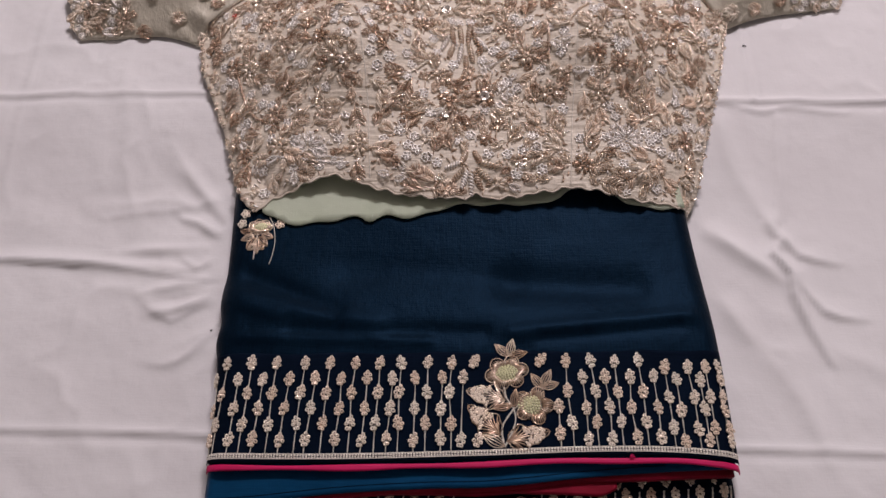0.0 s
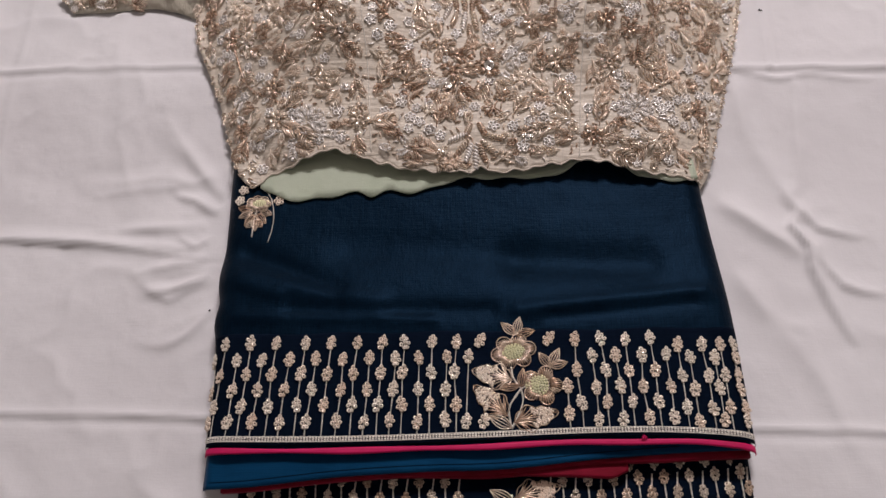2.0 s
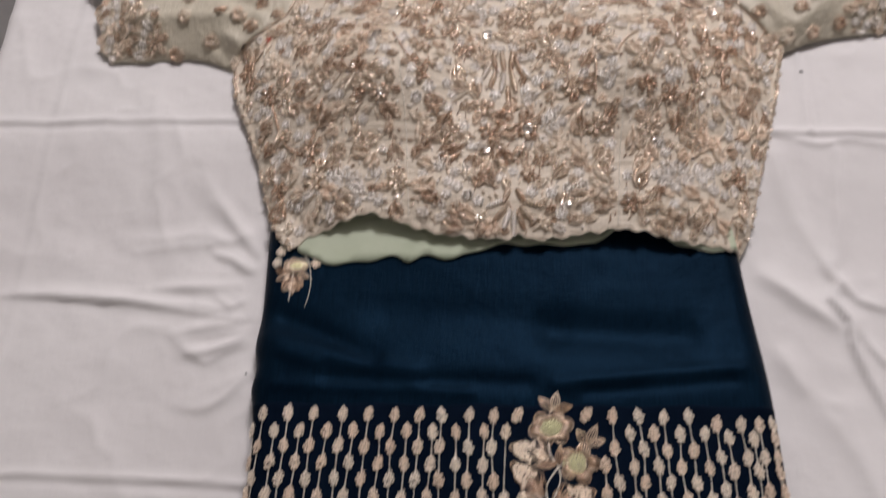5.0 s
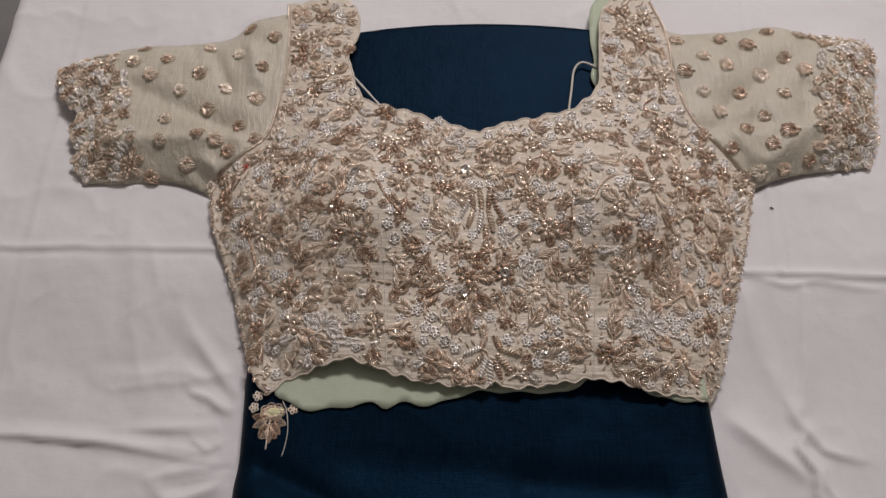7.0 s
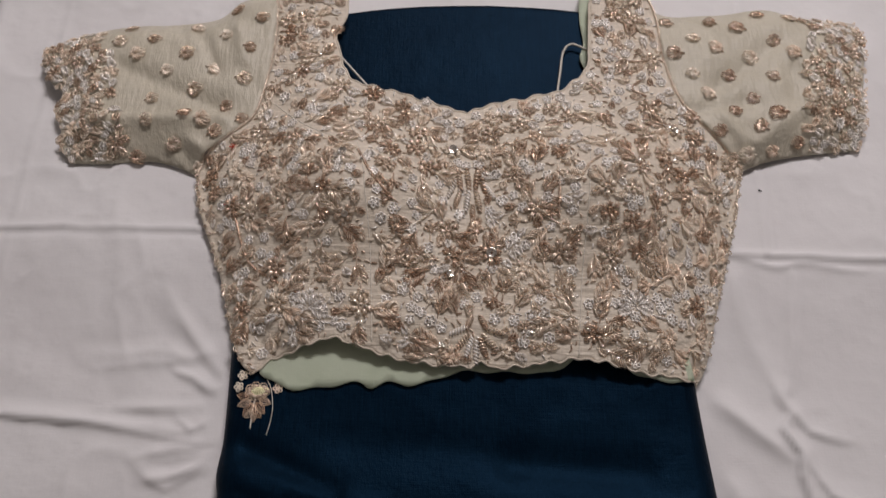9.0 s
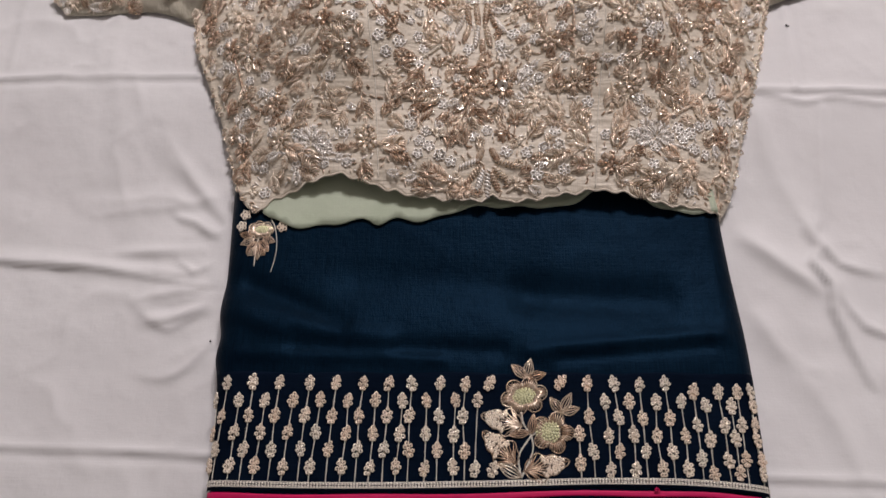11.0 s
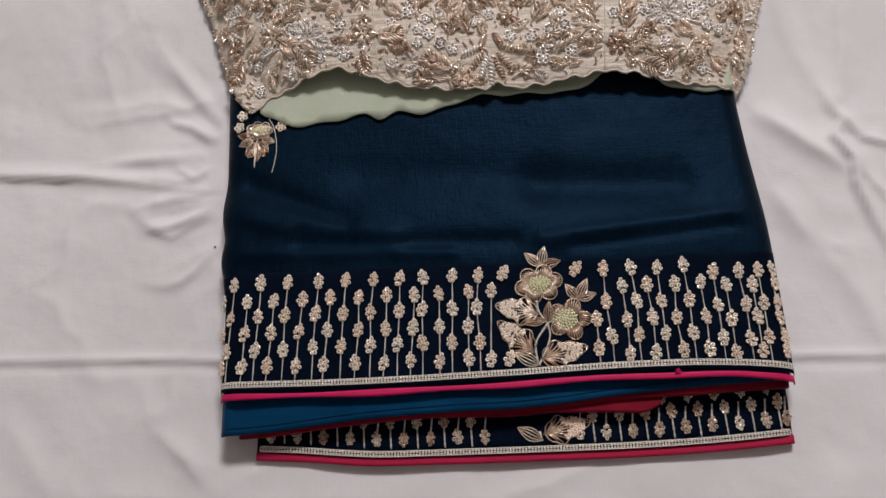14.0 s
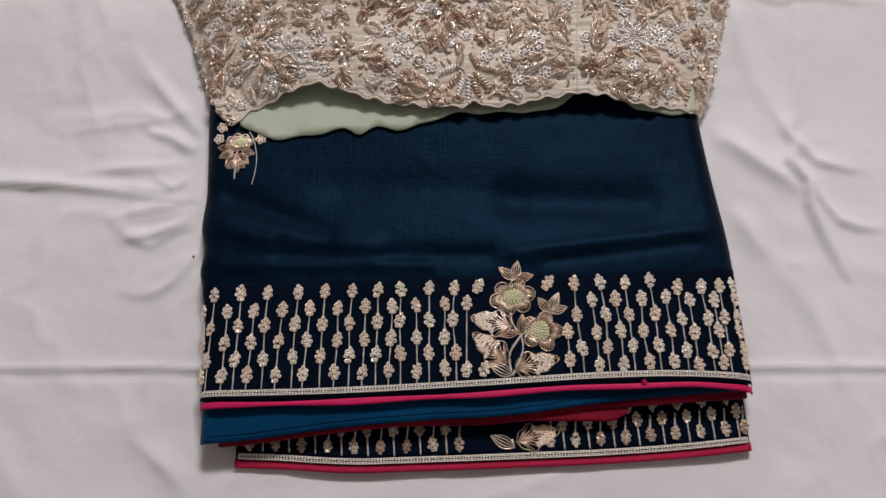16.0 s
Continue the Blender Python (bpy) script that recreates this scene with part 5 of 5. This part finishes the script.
def edge_beads(name, line, height, inset, parent, step, mat):
    """A scalloped row of little loops along an edge."""
    w = Work()
    d = np.gradient(line, axis=0)
    nn = np.stack([-d[:, 1], d[:, 0]], -1) / (np.linalg.norm(d, axis=1, keepdims=True) + 1e-9)
    p = line + nn * inset
    z = height(p[:, 0], p[:, 1])
    for i in range(0, len(p), step):
        if RNG.random() < 0.35:
            continue
        q = Work().loop(p[i][0] + RNG.uniform(-0.0012, 0.0012), p[i][1] + RNG.uniform(-0.0012, 0.0012), RNG.uniform(0.0012, 0.0024), RNG.uniform(0.0009, 0.0015), RNG.uniform(0, 3), 0.00055, 0.0006, 8, RNG.uniform(-0.0005, 0.0005))
        for v in q.v:
            v.z += z[i]
        base = len(w.v)
        w.v += q.v
        w.f += [tuple(k + base for k in f) for f in q.f]
    ob = new(name, w.mesh(name, mat))
    ob.parent = parent
    return ob


for line, inset in ((SIDES[0], 0.0008), (SIDES[1], -0.0008)):
    edge_beads("side_edging", line, front_height, inset, blouse, 1, GOLD)

# ---- sleeves ----
SPRIG_L = [(-0.255, 0.464), (-0.291, 0.444), (-0.260, 0.429), (-0.229, 0.449), (-0.236, 0.414), (-0.294, 0.407), (-0.327, 0.426), (-0.353, 0.442), (-0.381, 0.435), (-0.358, 0.422), (-0.339, 0.406), (-0.309, 0.389), (-0.268, 0.393), (-0.239, 0.381), (-0.282, 0.371), (-0.318, 0.358), (-0.251, 0.353), (-0.286, 0.341), (-0.235, 0.337), (-0.269, 0.336), (-0.318, 0.335), (-0.295, 0.317), (-0.257, 0.323), (-0.328, 0.308), (-0.271, 0.297)]
SPRIG_R = [(0.151, 0.450), (0.192, 0.453), (0.238, 0.464), (0.267, 0.457), (0.215, 0.442), (0.172, 0.428), (0.154, 0.411), (0.191, 0.416), (0.247, 0.431), (0.223, 0.410), (0.261, 0.412), (0.167, 0.389), (0.201, 0.390), (0.238, 0.386), (0.179, 0.367), (0.218, 0.365), (0.201, 0.351), (0.238, 0.348), (0.161, 0.343), (0.185, 0.330), (0.221, 0.334), (0.254, 0.325), (0.209, 0.313), (0.231, 0.317), (0.195, 0.307)]
for (ob, height, ring, cuff), spots, turn in ((sleeve_left, SPRIG_L, math.pi * 0.05), (sleeve_right, SPRIG_R, math.pi * 0.95)):
    stitch(SPRIGS, "gold_sprig", [(x, y, turn + RNG.uniform(-0.5, 0.5)) for x, y in spots], height, ob, 0.0004, (1.0, 1.32))
    placed = [(x, y, 0.006) for x, y in spots]
    lo, hi = ring.min(0), ring.max(0)
    closed = np.concatenate([ring, ring[:1]])

    def cuff_spots(count, r, reach, gap=0.85):
        xs = np.array([RNG.uniform(lo[0], hi[0]) for _ in range(9000)])
        ys = np.array([RNG.uniform(lo[1], hi[1]) for _ in range(9000)])
        ok = inside_ring(xs, ys, ring) & (line_distance(xs, ys, closed) > 0.35 * r + 0.001) & (line_distance(xs, ys, cuff) < reach)
        out = []
        for x, y in zip(xs[ok], ys[ok]):
            if len(out) < count and all((x - a) ** 2 + (y - b) ** 2 > (gap * (r + s)) ** 2 for a, b, s in placed):
                placed.append((x, y, r))
                out.append((x, y, RNG.uniform(0, 6.28)))
        return out

    stitch(GOLD_FLOWERS, "gold_flower", cuff_spots(14, 0.0062, 0.050), height, ob, 0.0003, (0.75, 0.95))
    stitch(SMALL_LEAVES, "small_leaf", centred(cuff_spots(60, 0.0036, 0.055), 0.0045), height, ob, 0.0003, (0.8, 1.1))
    stitch(FLORETS, "silver_floret", cuff_spots(22, 0.0038, 0.040), height, ob, 0.0003, (0.75, 0.95))
    scatter_stuff("beadwork", cuff_spots(140, 0.0017, 0.042), height, PALE_GOLD, ob, bugle, "scattered gold bugle beads")
    edge_beads("cuff_edging", cuff, height, 0.0010, ob, 1, PALE_GOLD)

# ---- cords and threads of the blouse ----
over_saree = lambda x, y: top_height(x, y) + 0.0015
cord("neck_string", catmull([(0.074, 0.421), (0.060, 0.427), (0.052, 0.418), (0.048, 0.394), (0.043, 0.362)], 0.002), over_saree, 0.0011, THREAD, blouse, 0.004, 6, 0.0, "cream cord tie at the neck")
cord("neck_string", catmull([(-0.156, 0.416), (-0.138, 0.394), (-0.1215, 0.3735), (-0.112, 0.360)], 0.002), over_saree, 0.0011, THREAD, blouse, 0.004, 6, 0.0, "cream cord tie at the neck")
w = Work()
for k in range(9):
    a = RNG.uniform(0, 6.28)
    w.strand(0, 0, 0.003 * math.cos(a), 0.003 * math.sin(a), 0.0003, 0.0012, RNG.uniform(-0.5, 0.5))
stitch([w.mesh("red_tack", RED_THREAD)], "red_tack", [(-0.237, 0.309, 0.0)], front_height, blouse, 0.0022, (1, 1), RNG, "red tacking thread end")
strap = catmull([(0.073, 0.395), (0.067, 0.412), (0.071, 0.430), (0.069, 0.455), (0.071, 0.490), (0.080, 0.506)])
back = catmull([(0.090, 0.506), (0.092, 0.470), (0.088, 0.430), (0.080, 0.395)])
panel("strap_lining", np.concatenate([strap, back])[::-1], lambda x, y: 0.0235 + 0.0012 * soft_noise(x, y, 60.0, 71), 0.0010, MINT, blouse, 0.004, "pale mint lining of the shoulder strap")

w = Work()
for k in range(14):
    a = RNG.uniform(0, 6.28)
    w.strand(RNG.uniform(-0.003, 0.003), 0, 0.003 * math.cos(a), 0.002 * math.sin(a), 0.0005, 0.0014, RNG.uniform(-0.4, 0.4))
stitch([w.mesh("pink_tuft", PINK)], "pink_tuft", [(0.077, -0.0842, 0.0)], band_height, saree, -0.0006, (0.62, 0.62), RNG, "frayed pink thread tuft")

# ---- specks of lint on the sheet ----
DARK = plain_material("dark_lint", (0.02, 0.02, 0.022), (0.05, 0.05, 0.05), 0.9, 900.0)
for x, y, r in ((0.2165, 0.2830, 0.0010), (-0.2270, 0.0190, 0.0008)):
    w = Work()
    for k in range(5):
        a = RNG.uniform(0, 6.28)
        w.strand(0, 0, r * 1.6 * math.cos(a), r * 1.6 * math.sin(a), r * 0.4, r * 0.5, RNG.uniform(-0.5, 0.5))
    ob = new("lint", w.mesh("lint", DARK))
    ob.location = (x, y, float(sheet_height(np.array([x]), np.array([y]))[0]) + r * 0.3)
    tagged(ob, "dark speck of lint on the white sheet", "lint", "specks of lint")
